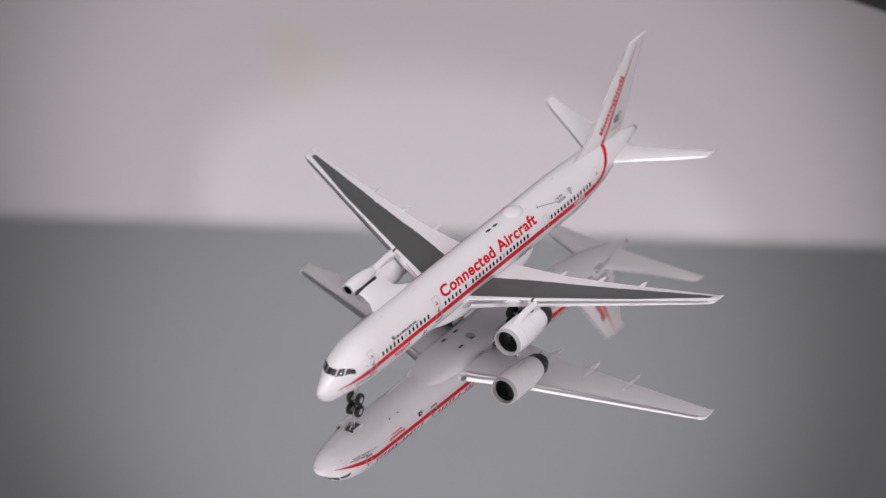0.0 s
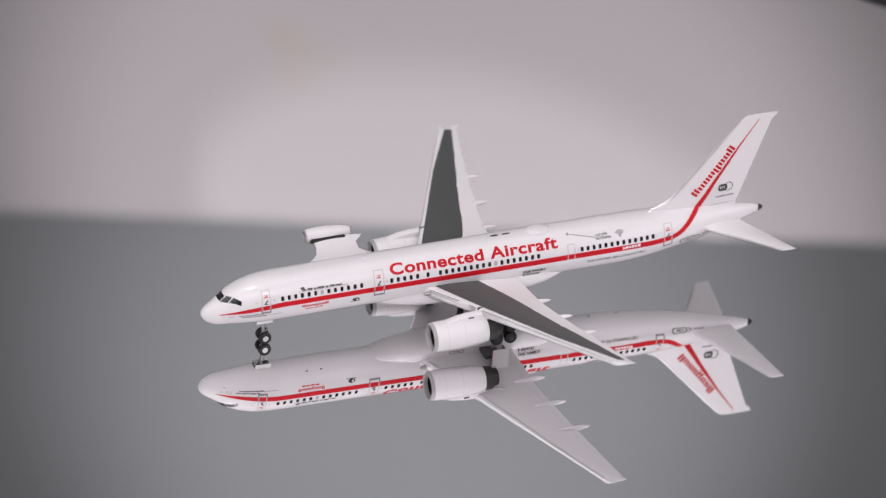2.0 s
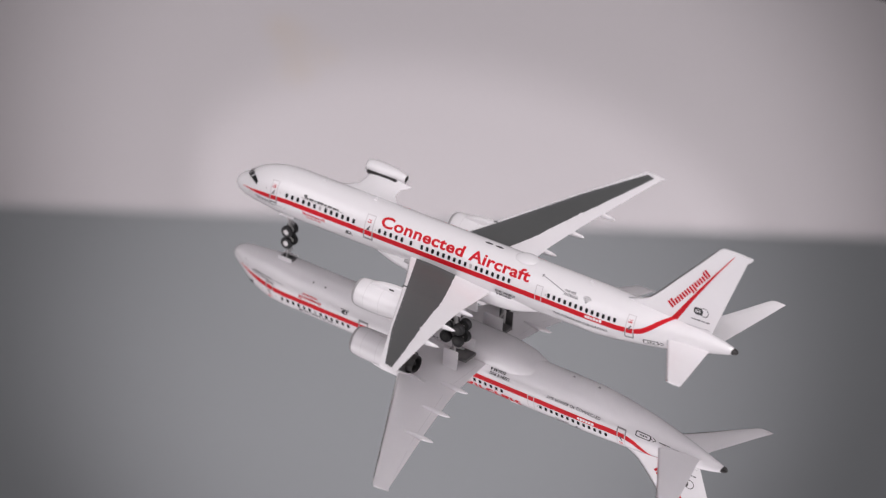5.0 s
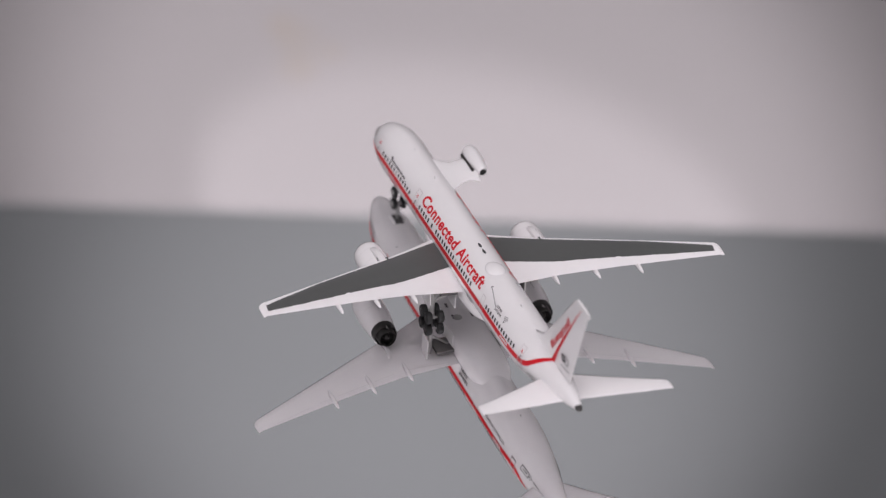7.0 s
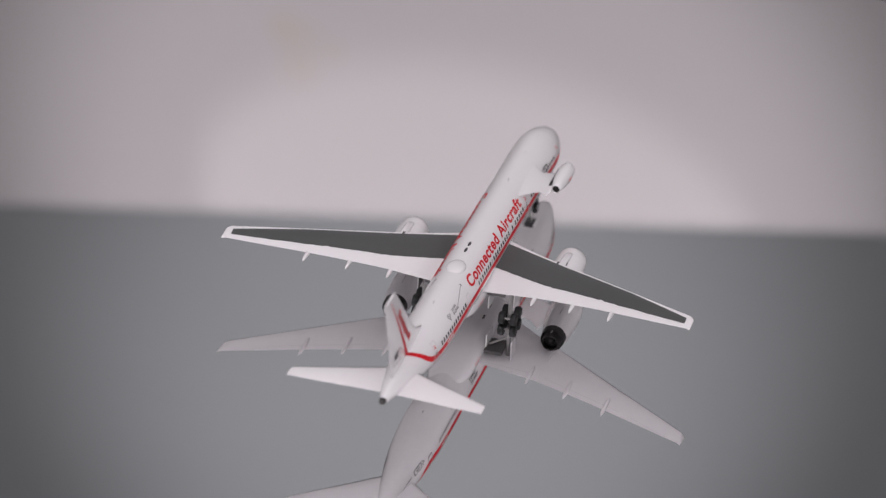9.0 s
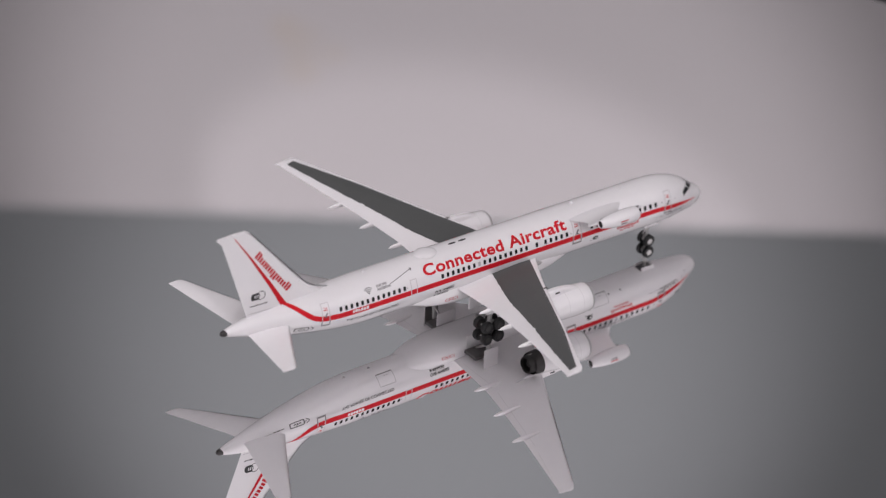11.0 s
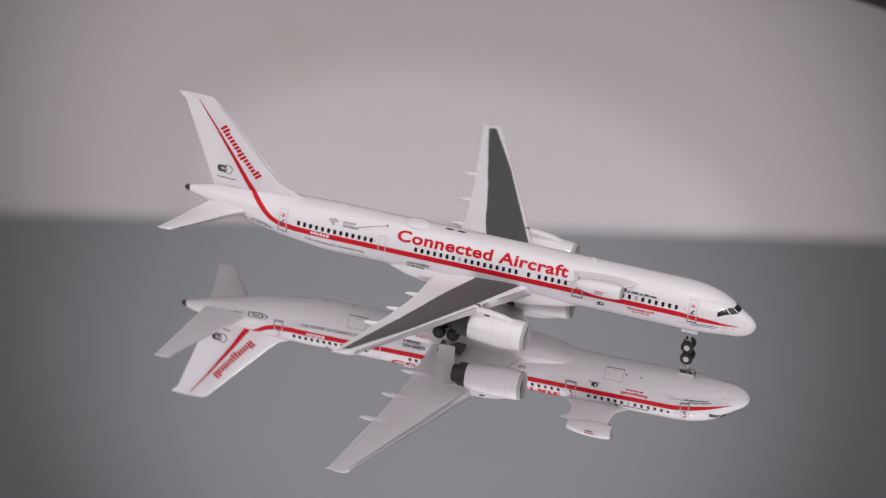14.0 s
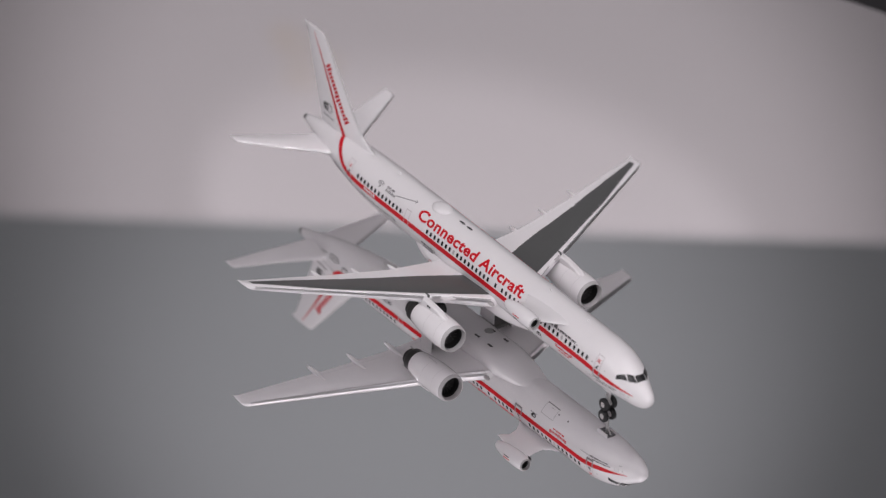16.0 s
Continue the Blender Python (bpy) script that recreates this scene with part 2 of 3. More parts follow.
def surf(x, deg, side=1, off=0.0):
    """A point of the fuselage's skin: at x, at an angle above the horizontal, on the port (1) or starboard (-1) side."""
    zc, h, w = section(x)
    a = radians(deg)
    return (x, side * (w + off) * math.cos(a), zc + (h + off) * math.sin(a))


def angle_at(x, z):
    zc, h, w = section(x)
    return math.degrees(math.asin(max(-1.0, min(1.0, (z - zc) / h))))


def build_fuselage():
    xs = sorted({57.55, 57.5, 57.45, 57.35, 57.2, 57.0, 56.8, 56.55, *np.linspace(56.3, 42, 42), *np.linspace(42, -29, 30), *np.linspace(-29, -60.9, 34)}, reverse=True)
    n = 64
    rings = []
    for x in xs:
        zc, h, w = section(x)
        rings.append([(x, w * math.cos(2 * math.pi * i / n), zc + h * math.sin(2 * math.pi * i / n)) for i in range(n)])
    return part("fuselage", skin(rings), WHITE, aircraft, "glossy white tube fuselage")


fuselage = build_fuselage()


BELLY = [
    (25.0, 7.1, 0.4, 1.2), (21.0, 6.75, 1.2, 2.8), (15.5, 6.5, 2.1, 4.0), (10.0, 6.4, 2.5, 4.55), (-7.0, 6.4, 2.55, 4.6),
    (-12.0, 6.7, 2.3, 4.45), (-16.2, 7.0, 1.5, 3.4), (-21.0, 7.4, 0.4, 1.2)]


def belly_half(x, z):
    """Half width of the belly fairing at x and a height, nought outside it."""
    if not -21.0 < x < 25.0:
        return 0.0
    zc, h, w = smooth_table(BELLY, [x])[0]
    s = abs(z - zc) / h
    return w * max(0.0, 1 - min(1.0, s) ** 2.5) ** 0.4


def build_belly():
    rows = BELLY
    xs = np.linspace(25.0, -21.0, 44)
    n = 48
    rings = []
    for x, (zc, h, w) in zip(xs, smooth_table(rows, xs)):
        ring = []
        for i in range(n):
            a = 2 * math.pi * i / n
            c, s = math.cos(a), math.sin(a)
            ring.append((x, w * math.copysign(abs(c) ** 0.8, c), zc + h * math.copysign(abs(s) ** 0.8, s)))
        rings.append(ring)
    return part("belly_fairing", skin(rings), WHITE, aircraft)


build_belly()

# decals: flat shapes cut fine and bent on to the skin
SKIN_OFF = 0.035


def flat_rect(u0, u1, v0, v1):
    bm = bmesh.new()
    bm.faces.new([bm.verts.new(p) for p in ((u0, v0, 0), (u1, v0, 0), (u1, v1, 0), (u0, v1, 0))])
    return bm


def flat_poly(points):
    bm = bmesh.new()
    bm.faces.new([bm.verts.new((u, v, 0)) for u, v in points])
    return bm


def flat_oval(u, v, a, b, n=20):
    return flat_poly([(u + a * math.cos(2 * math.pi * i / n), v + b * math.sin(2 * math.pi * i / n)) for i in range(n)])


def flat_round(u0, u1, v0, v1, r, n=4):
    pts = []
    for cx, cy, a0 in ((u1 - r, v0 + r, -90), (u1 - r, v1 - r, 0), (u0 + r, v1 - r, 90), (u0 + r, v0 + r, 180)):
        for k in range(n + 1):
            a = radians(a0 + 90 * k / n)
            pts.append((cx + r * math.cos(a), cy + r * math.sin(a)))
    return flat_poly(pts)


def flat_frame(u0, u1, v0, v1, t):
    return merge(flat_rect(u0, u1, v0, v0 + t), flat_rect(u0, u1, v1 - t, v1), flat_rect(u0, u0 + t, v0 + t, v1 - t), flat_rect(u1 - t, u1, v0 + t, v1 - t))


def flat_arc(u, v, r, t, a0, a1, n=12):
    bm = bmesh.new()
    rows = []
    for i in range(n + 1):
        a = radians(a0 + (a1 - a0) * i / n)
        rows.append([bm.verts.new((u + q * math.cos(a), v + q * math.sin(a), 0)) for q in (r - t / 2, r + t / 2)])
    for p, q in zip(rows, rows[1:]):
        bm.faces.new((p[0], p[1], q[1], q[0]))
    return bm


def flat_line(p, q, t):
    d = (Vector(q) - Vector(p)).normalized()
    s = Vector((-d.y, d.x)) * t / 2
    return flat_poly([Vector(p) - s, Vector(q) - s, Vector(q) + s, Vector(p) + s])


def flat_text(body, length, height, weight=0.0):
    """Lettering with its lower left corner at 0, 0."""
    cu = bpy.data.curves.new("lettering", "FONT")
    cu.body, cu.size, cu.offset, cu.resolution_u, cu.space_character = body, 1.0, weight, 4, 1.06
    tmp = bpy.data.objects.new("lettering", cu)
    me = bpy.data.meshes.new_from_object(tmp)
    bm = bmesh.new()
    bm.from_mesh(me)
    bpy.data.objects.remove(tmp)
    bpy.data.meshes.remove(me)
    us, vs = [v.co.x for v in bm.verts], [v.co.y for v in bm.verts]
    for v in bm.verts:
        v.co.x = (v.co.x - min(us)) / (max(us) - min(us)) * length
        v.co.y = (v.co.y - min(vs)) / (max(vs) - min(vs)) * height
    return bm


def cut_fine(bm, step_v=0.45, step_u=2.5):
    vs, us = [v.co.y for v in bm.verts], [v.co.x for v in bm.verts]
    for axis, lo, hi, step in ((1, min(vs), max(vs), step_v), (0, min(us), max(us), step_u)):
        q = lo + step
        while q < hi - 1e-3:
            no = (0, 1, 0) if axis else (1, 0, 0)
            co = (0, q, 0) if axis else (q, 0, 0)
            bmesh.ops.bisect_plane(bm, geom=bm.verts[:] + bm.edges[:] + bm.faces[:], dist=1e-5, plane_co=co, plane_no=no)
            q += step
    return bm


def wrap(name, bm, x0, deg0, side, mat, label="", parent=None, off=SKIN_OFF, fine=True):
    """Bends a flat shape on to the fuselage. u runs as one reads, v up along the skin; 0, 0 comes to lie at x0, deg0."""
    if fine:
        cut_fine(bm)
    for v in bm.verts:
        x, y, z = surf(x0 - side * v.co.x, deg0 + math.degrees(v.co.y / 4.93), side, off)
        v.co = (x, side * max(abs(y), belly_half(x, z) + off) if deg0 < -10 else y, z)
    return part(name, bm, mat, parent or fuselage, label)


# cabin windows: places along the fuselage, with the blanked ones named apart
WINDOW_X = [42.3 - 1.367 * i for i in range(13)] + [19.6 - 1.35 * i for i in range(5)] + [12.0] + [9.4 - 1.3 * i for i in range(17)] + [-20.7 - 1.275 * i for i in range(13)]
BLANK = {6, 28}
WINDOW_DEG = 17.6


def build_windows():
    for side in (1, -1):
        bm = flat_round(-0.31, 0.31, -0.45, 0.45, 0.2, 3)
        here = surf(0, WINDOW_DEG, side, 0.0)
        for v in bm.verts:
            p = surf(-side * v.co.x, WINDOW_DEG + math.degrees(v.co.y / 4.93), side, SKIN_OFF)
            v.co = Vector(p) - Vector(here)
        shared = None
        for i, x in enumerate(WINDOW_X):
            if shared is None:
                ob = part("window", bm, GLASS, fuselage)
                shared = ob.data
                pale = shared.copy()
                pale.materials.clear()
                pale.materials.append(PALE_INK)
            else:
                ob = fit_in("window", pale if i in BLANK else shared, GLASS, fuselage, smooth=False)
            ob.location = Vector(surf(x, WINDOW_DEG, side, 0.0)) * MM


build_windows()


def build_stripe(side):
    # along the side: x, middle height, half width
    run = [(54.6, 9.3, 0.04), (53.0, 9.56, 0.15), (51.0, 9.88, 0.29), (49.4, 10.12, 0.4), (46.0, 10.55, 0.49), (42.0, 10.88, 0.52), (-36.5, 10.90, 0.56)]
    bm = bmesh.new()
    rows = []
    for x in np.concatenate([np.linspace(54.6, 42, 20), np.linspace(41, -36.5, 40)]):
        z, t = smooth_table(run, [x])[0]
        lo, hi = angle_at(x, z - t), angle_at(x, z + t)
        rows.append([surf(x, lo + (hi - lo) * k / 3, side, SKIN_OFF) for k in range(4)])
    # the sweep up to the fin
    sweep = smooth_table([(0, -36.5, 0.0), (0.25, -39.5, 0.6), (0.45, -41.6, 6.5), (0.65, -43.6, 24.0), (0.85, -45.3, 48.0), (1.0, -46.5, 70.0), (1.1, -47.0, 84.0)], np.linspace(0, 1.1, 26))
    first = angle_at(-36.5, 10.90)
    for i, (x, d) in enumerate(sweep[1:], 1):
        px, pd = sweep[i - 1]
        zc, h, w = section(x)
        tx, tv = x - px, radians(d - pd) * (h + w) / 2
        n = math.hypot(tx, tv)
        nx, nv = -tv / n, tx / n
        d = d + first * (1 - i / 25)
        half = 0.56 - 0.1 * i / 25
        rows.append([surf(x - nx * q, d - math.degrees(nv * q / ((h + w) / 2)), side, SKIN_OFF) for q in (-half, -half / 3, half / 3, half)])
    verts = [[bm.verts.new(p) for p in r] for r in rows]
    for a, b in zip(verts, verts[1:]):
        for k in range(3):
            bm.faces.new((a[k], a[k + 1], b[k + 1], b[k]))
    part("stripe", bm, RED, fuselage, "red cheat line")


def build_door(side, x, lo, hi, width, pale=False):
    """A door outline with its small markings."""
    height = radians(hi - lo) * 4.93
    wrap("door_outline", flat_frame(-width / 2, width / 2, 0, height, 0.17), x, lo, side, DOOR_LINE, off=0.05)
    if not pale:
        wrap("door_sill", merge(flat_rect(-width / 2 - 0.1, width / 2 + 0.1, -0.3, 0.08), flat_rect(-width / 2 - 0.13, -width / 2 + 0.1, 0.08, 1.4), flat_rect(width / 2 - 0.1, width / 2 + 0.13, 0.08, 1.4)), x, lo, side, SILL, off=0.07)
        wrap("door_handle_mark", merge(flat_line((-0.35, height * 0.36), (0.3, height * 0.54), 0.3), flat_rect(-0.1, 0.35, height * 0.36, height * 0.40)), x, lo, side, INK, off=0.055)
        wrap("door_mark", merge(flat_rect(-0.5, 0.4, height * 0.66, height * 0.70), flat_line((-0.4, height * 0.80), (0.3, height * 0.72), 0.1), flat_line((0.35, height * 0.80), (-0.1, height * 0.72), 0.1)), x, lo, side, RED, off=0.055)


def word_bars(widths, height, gap=0.12, slant=0.0):
    """A row of plain bars that stand for small writing."""
    out, u = None, 0.0
    for k, w in enumerate(widths):
        b = flat_poly([(u, 0), (u + w, 0), (u + w + slant, height * (0.8 + 0.2 * (k % 2))), (u + slant, height * (0.8 + 0.2 * (k % 2)))])
        out = b if out is None else merge(out, b)
        u += w + gap
    return out


BLOCK_UP = (1.0, 0.7, 0.7, 0.7, 0.7, 0.7, 0.7, 1.0, 1.0)
BLOCK_DOWN = (0, 0, 0, 0, 0.25, 0, 0, 0, 0)


def brand_bars(length, height):
    """Nine plain marks of unlike height, each a pair of strokes, in place of a brand's lettering."""
    w = length / 9
    at = 0.0
    for k in range(9):
        width = w * (0.55 if k > 6 else 1.14)
        low, high = -BLOCK_DOWN[k] * height, BLOCK_UP[k] * height
        if k > 6:
            yield flat_rect(at, at + width * 0.7, low, high)
        else:
            yield merge(flat_rect(at, at + width * 0.34, low, high), flat_rect(at + width * 0.5, at + width * 0.84, low, high))
        at += width


def build_livery(side):
    start = 19.75 if side > 0 else -15.6
    wrap("lettering", flat_text("Connected Aircraft", 35.4, 2.4, 0.030), start, 28.6, side, RED, "red lettering along the cabin", off=0.045)
    build_stripe(side)
    for x, lo, hi, w in ((45.6, -10, 44, 1.75), (22.2, -10, 47, 2.1), (-39.4, -18, 44, 1.8)):
        build_door(side, x, lo, hi, w)
    build_door(side, -18.4, -4, 33, 1.6, pale=True)
    s = side
    a = lambda left, right: left if s > 0 else right
    # our wifi antenna, with its arrow and the radio waves
    wrap("lettering", merge(flat_text("OUR WIFI", 2.5, 0.55, 0.035)), a(-23.8, -27.0), 40.5, s, INK)
    wrap("lettering", merge(flat_text("ANTENNA", 3.3, 0.55, 0.035)), a(-23.8, -27.0), 32.5, s, INK)
    if s > 0:
        arrow = merge(flat_line((0, 0), (5.9, -1.7), 0.12), flat_line((0, 0), (0.45, 0.2), 0.14), flat_line((0, 0), (0.3, -0.42), 0.14))
        wrap("arrow_mark", arrow, -17.9, 58.5, s, INK)
    else:
        arrow = merge(flat_line((0, 0), (-5.9, -1.7), 0.12), flat_line((0, 0), (-0.45, 0.2), 0.14), flat_line((0, 0), (-0.3, -0.42), 0.14))
        wrap("arrow_mark", arrow, -17.9, 58.5, s, INK)
    waves = flat_oval(0, -0.35, 0.2, 0.2, 10)
    for r in (0.5, 0.85, 1.2):
        waves = merge(waves, flat_arc(0, -0.45, r, 0.15, 40, 140))
    wrap("radio_wave_mark", waves, -29.0, 38.0, s, INK)
    wrap("lettering", flat_text("THE POWER OF CONNECTED", 12.6, 0.62, 0.022), a(-21.9, -34.6), -21.5, s, INK)
    wrap("lettering", flat_text("OUR WHEELS", 4.7, 0.64, 0.03), a(-8.3, -13.1), -22.0, s, BLACK, off=0.08)
    wrap("lettering", flat_text("& BRAKES", 3.6, 0.6, 0.03), a(-8.3, -13.1), -32.0, s, BLACK, off=0.08)
    # registration in the stripe, as plain bars
    wrap("registration_bars", word_bars((0.5, 0.5, 0.5, 0.5, 0.55, 0.6), 0.62, 0.14), a(-29.4, -33.3), 0.2, s, WHITE, off=0.055)
    # line of small writing above the forward windows
    fwd = word_bars((0.9, 1.1, 0.5, 1.5, 0.7, 1.0, 1.4), 0.36, 0.2, 0.06)
    wrap("small_writing", fwd, a(38.2, 29.8), 27.0, s, INK)
    wrap("small_writing", flat_rect(0, 10.2, 0, 0.07), a(38.8, 28.6), 25.6, s, INK)
    wrap("script_mark", flat_oval(0.5, 0.45, 0.45, 0.28, 12), a(38.5, 31.0), 27.5, s, INK)
    # red trade mark under the stripe and its line of small writing
    for block in brand_bars(5.5, 0.62):
        wrap("trade_mark_bar", block, a(38.2, 32.5), -13.0, s, RED)
    wrap("small_writing", word_bars((0.8, 0.5, 0.9, 0.7), 0.3, 0.22), a(37.4, 33.4), -20.0, s, RED)
    # badge forward of the wing
    wrap("badge", merge(flat_oval(0, 0, 0.75, 0.42, 18)), 27.0, -15.0, s, BLACK)
    wrap("badge_spot", flat_oval(0.2, 0.02, 0.24, 0.2, 10), 27.0, -15.0, s, WHITE, off=0.06)
    wrap("small_writing", word_bars((0.5, 0.7, 0.6), 0.2, 0.12), a(28.1, 25.9), -21.5, s, INK)
    # small marks below the cockpit and by the tail
    wrap("small_writing", merge(flat_frame(-0.5, 0.5, -0.4, 0.4, 0.08), flat_rect(-0.3, 0.3, -0.05, 0.06)), 52.2, -12.0, s, PALE_INK)
    wrap("small_writing", merge(word_bars((1.0, 0.8, 0.6, 1.1, 0.7), 0.26, 0.12)), a(50.8, 46.1), -16.0, s, INK)
    wrap("small_writing", word_bars((0.9, 1.2, 0.8, 0.5, 0.9), 0.26, 0.12), a(50.2, 45.4), -21.5, s, INK)
    wrap("small_writing", flat_rect(0, 3.6, 0, 0.07), a(46.0, 42.4), -19.0, s, INK)
    tail = merge(flat_round(-2.0, 1.3, -0.72, 0.72, 0.3), flat_rect(1.3, 1.7, -0.1, 0.1), flat_line((1.7, 0.6), (2.4, 0.0), 0.18), flat_line((1.7, -0.6), (2.4, 0.0), 0.18))
    wrap("tail_tag", tail, -44.3, -24.0, s, BLACK)
    wrap("tail_tag_field", flat_round(-1.78, 1.08, -0.5, 0.5, 0.22), -44.3, -24.0, s, WHITE, off=0.06)
    wrap("small_writing", word_bars((0.5, 0.4, 0.5), 0.4, 0.12), -44.3 + s * 1.1, -26.3, s, BLACK, off=0.08)
    wrap("small_writing", word_bars((0.6, 0.8, 0.7), 0.34, 0.14), a(-47.4, -49.8), -26.0, s, INK)
    wrap("small_writing", flat_rect(0, 2.6, 0, 0.09), a(-50.1, -52.7), -23.5, s, INK)
    for x, d in ((44.0, 18), (20.6, 17), (-20.0, 17), (47.6, 18)):
        wrap("dot_mark", flat_oval(0, 0, 0.11, 0.11, 8), x, d, s, INK, fine=False)
    # probes and small marks at the nose
    for x, d in ((53.9, 2), (53.6, -8)):
        wrap("probe_mark", flat_oval(0, 0, 0.13, 0.11, 8), x, d, s, INK, fine=False)
    wrap("probe_mark", flat_rect(-0.3, 0.3, -0.07, 0.07), 52.9, -27.0, s, SILL, fine=False)
    # hatches low on the body
    if s < 0:
        for x in (-23.1, 30.5):
            wrap("cargo_door_outline", merge(flat_frame(-1.95, 1.95, -1.3, 1.3, 0.09), flat_rect(-0.3, 0.9, -0.75, -0.68)), x, -47.0, s, SEAM)
            wrap("cargo_door_hinge", flat_rect(-1.95, 1.95, -1.42, -1.2), x, -47.0, s, SILL, off=0.06)
    wrap("hatch_outline", merge(flat_frame(-1.5, 1.5, -0.55, 0.55, 0.13), flat_rect(-0.7, -0.1, -0.12, 0.12), flat_rect(0.1, 0.6, -0.12, 0.12)), a(5.0, -8.8), -60.0, s, a(INK, RED))
    for x in (33.0, 36.0):
        wrap("dot_mark", flat_oval(0, 0, 0.22, 0.18, 10), x, -52.0, s, INK, fine=False)


for side in (1, -1):
    build_livery(side)


def build_cockpit():
    """Six dark panes round the nose, each bent on to the skin."""
    # x and angle of the four corners
    panes = [
        [(54.3, 90.0), (54.15, 64.0), (53.0, 70.0), (53.2, 90.0)],
        [(54.1, 61.0), (52.9, 40.0), (51.9, 50.0), (52.85, 67.0)],
        [(52.7, 37.5), (50.4, 17.0), (50.3, 29.0), (51.7, 47.0)]]
    for side in (1, -1):
        for corners in panes:
            bm = bmesh.new()
            n = 6
            rows = []
            for i in range(n + 1):
                f = i / n
                row = []
                for k in range(4):
                    g = k / 3
                    x = (1 - f) * ((1 - g) * corners[0][0] + g * corners[3][0]) + f * ((1 - g) * corners[1][0] + g * corners[2][0])
                    d = (1 - f) * ((1 - g) * corners[0][1] + g * corners[3][1]) + f * ((1 - g) * corners[1][1] + g * corners[2][1])
                    row.append(bm.verts.new(surf(x, d, side, 0.04)))
                rows.append(row)
            for a, b in zip(rows, rows[1:]):
                for k in range(3):
                    bm.faces.new((a[k], a[k + 1], b[k + 1], b[k]))
            part("cockpit_pane", bm, GLASS, fuselage)


build_cockpit()


# ---- fin ----
FIN_LE = [(13.0, -37.0), (15.2, -35.4), (15.9, -37.2), (16.6, -39.2), (17.7, -41.2), (19.5, -43.0), (33.3, -55.7), (33.95, -56.7)]
FIN_TE = [(13.0, -55.0), (14.4, -55.5), (32.4, -62.2), (33.4, -63.3), (33.95, -63.5)]


def fin_span(z):
    return float(np.interp(z, [p[0] for p in FIN_LE], [p[1] for p in FIN_LE])), float(np.interp(z, [p[0] for p in FIN_TE], [p[1] for p in FIN_TE]))


def thick(c):
    """Half thickness of a smooth section along its chord, 0 to 1, as a share of the largest."""
    c = min(max(c, 0.0), 1.0)
    return (1.35 * math.sqrt(c) - 0.35 * c - 1.0 * c ** 2.2 * 0.97) / 0.74 if c < 1 else 0.02


def fin_half(x, z):
    le, te = fin_span(z)
    big = float(np.interp(z, [13, 16, 18, 33.95], [0.55, 0.62, 0.72, 0.34]))
    return big * max(0.04, thick((le - x) / (le - te)))


def build_fin():
    rings = []
    cs = [0, 0.012, 0.04, 0.1, 0.2, 0.32, 0.45, 0.6, 0.75, 0.88, 1.0]
    for z in [13.0, 14.4, 15.2, 15.6, 16.2, 16.9, 17.7, 18.6, 19.5, 22, 25, 28, 31, 32.4, 33.3, 33.6, 33.95]:
        le, te = fin_span(z)
        up = [(le + (te - le) * c, fin_half(le + (te - le) * c, z), z) for c in cs]
        rings.append(up + [(x, -y, zz) for x, y, zz in up[-2:0:-1]])
    fin = part("fin", skin(rings), WHITE, aircraft, "tall white tail fin with a red line")
    for side in (1, -1):
        def on_fin(name, bm, x0, z0, tilt, mat, label="", off=0.045):
            cut_fine(bm, 0.9, 1.2)
            c, s = math.cos(radians(tilt)), math.sin(radians(tilt))
            for v in bm.verts:
                u, w = v.co.x, v.co.y
                x, z = x0 - side * (u * c - w * s), z0 + u * s + w * c
                v.co = (x, side * (fin_half(x, z) + off), z)
            part(name, bm, mat, fin, label)
        # the red line narrows towards the tip
        line = [(-46.9, 14.7, 0.62), (-48.4, 17.0, 0.52), (-50.6, 20.5, 0.40), (-55.6, 27.9, 0.19), (-59.4, 33.1, 0.07)]
        bm = bmesh.new()
        rows = []
        for z in np.linspace(14.7, 33.1, 24):
            x = float(np.interp(z, [p[1] for p in line], [p[0] for p in line]))
            half = float(np.interp(z, [p[1] for p in line], [p[2] for p in line])) * 1.15
            rows.append([bm.verts.new((x + q, side * (fin_half(x + q, z) + 0.045), z)) for q in (-half, -half / 3, half / 3, half)])
        for a, b in zip(rows, rows[1:]):
            for k in range(3):
                bm.faces.new((a[k], a[k + 1], b[k + 1], b[k]))
        part("stripe", bm, RED, fin)
        if side > 0:
            for block in brand_bars(12.8, 1.6):
                on_fin("trade_mark_bar", block, -46.6, 17.3, 51.0, RED)
        else:
            for block in brand_bars(12.8, 1.6):
                on_fin("trade_mark_bar", block, -54.6, 27.6, -51.0, RED)
        on_fin("badge", merge(flat_round(-1.75, 0.25, -0.85, 0.75, 0.6), flat_arc(0.5, 0.0, 0.95, 0.16, -140, 140)), -53.1, 18.6, 0, BLACK)
        on_fin("badge_spot", merge(flat_rect(-1.15, -0.95, -0.35, 0.3), flat_rect(-0.75, -0.55, -0.35, 0.3), flat_rect(-0.3, -0.12, -0.35, 0.3)), -52.9, 18.6, 0, WHITE, off=0.07)
        on_fin("small_writing", word_bars((1.0, 0.8, 1.1, 0.7), 0.28, 0.12), -52.9 + side * 2.0, 16.4, 0, INK)
        on_fin("rudder_seam", flat_line((0, 0), (6.1, 0.15) if side > 0 else (-6.1, 0.15), 0.1), -49.0, 14.75, 0, SEAM)
    # bare metal along the leading edge
    rings = []
    for z in np.concatenate([np.linspace(15.3, 19.5, 10), np.linspace(20.5, 33.2, 14)]):
        le, te = fin_span(z)
        ring = []
        for c in (0.028, 0.012, 0.002):
            x = le + (te - le) * c
            ring.append((x, fin_half(x, z) + 0.04, z))
        ring.append((le + 0.05, 0, z))
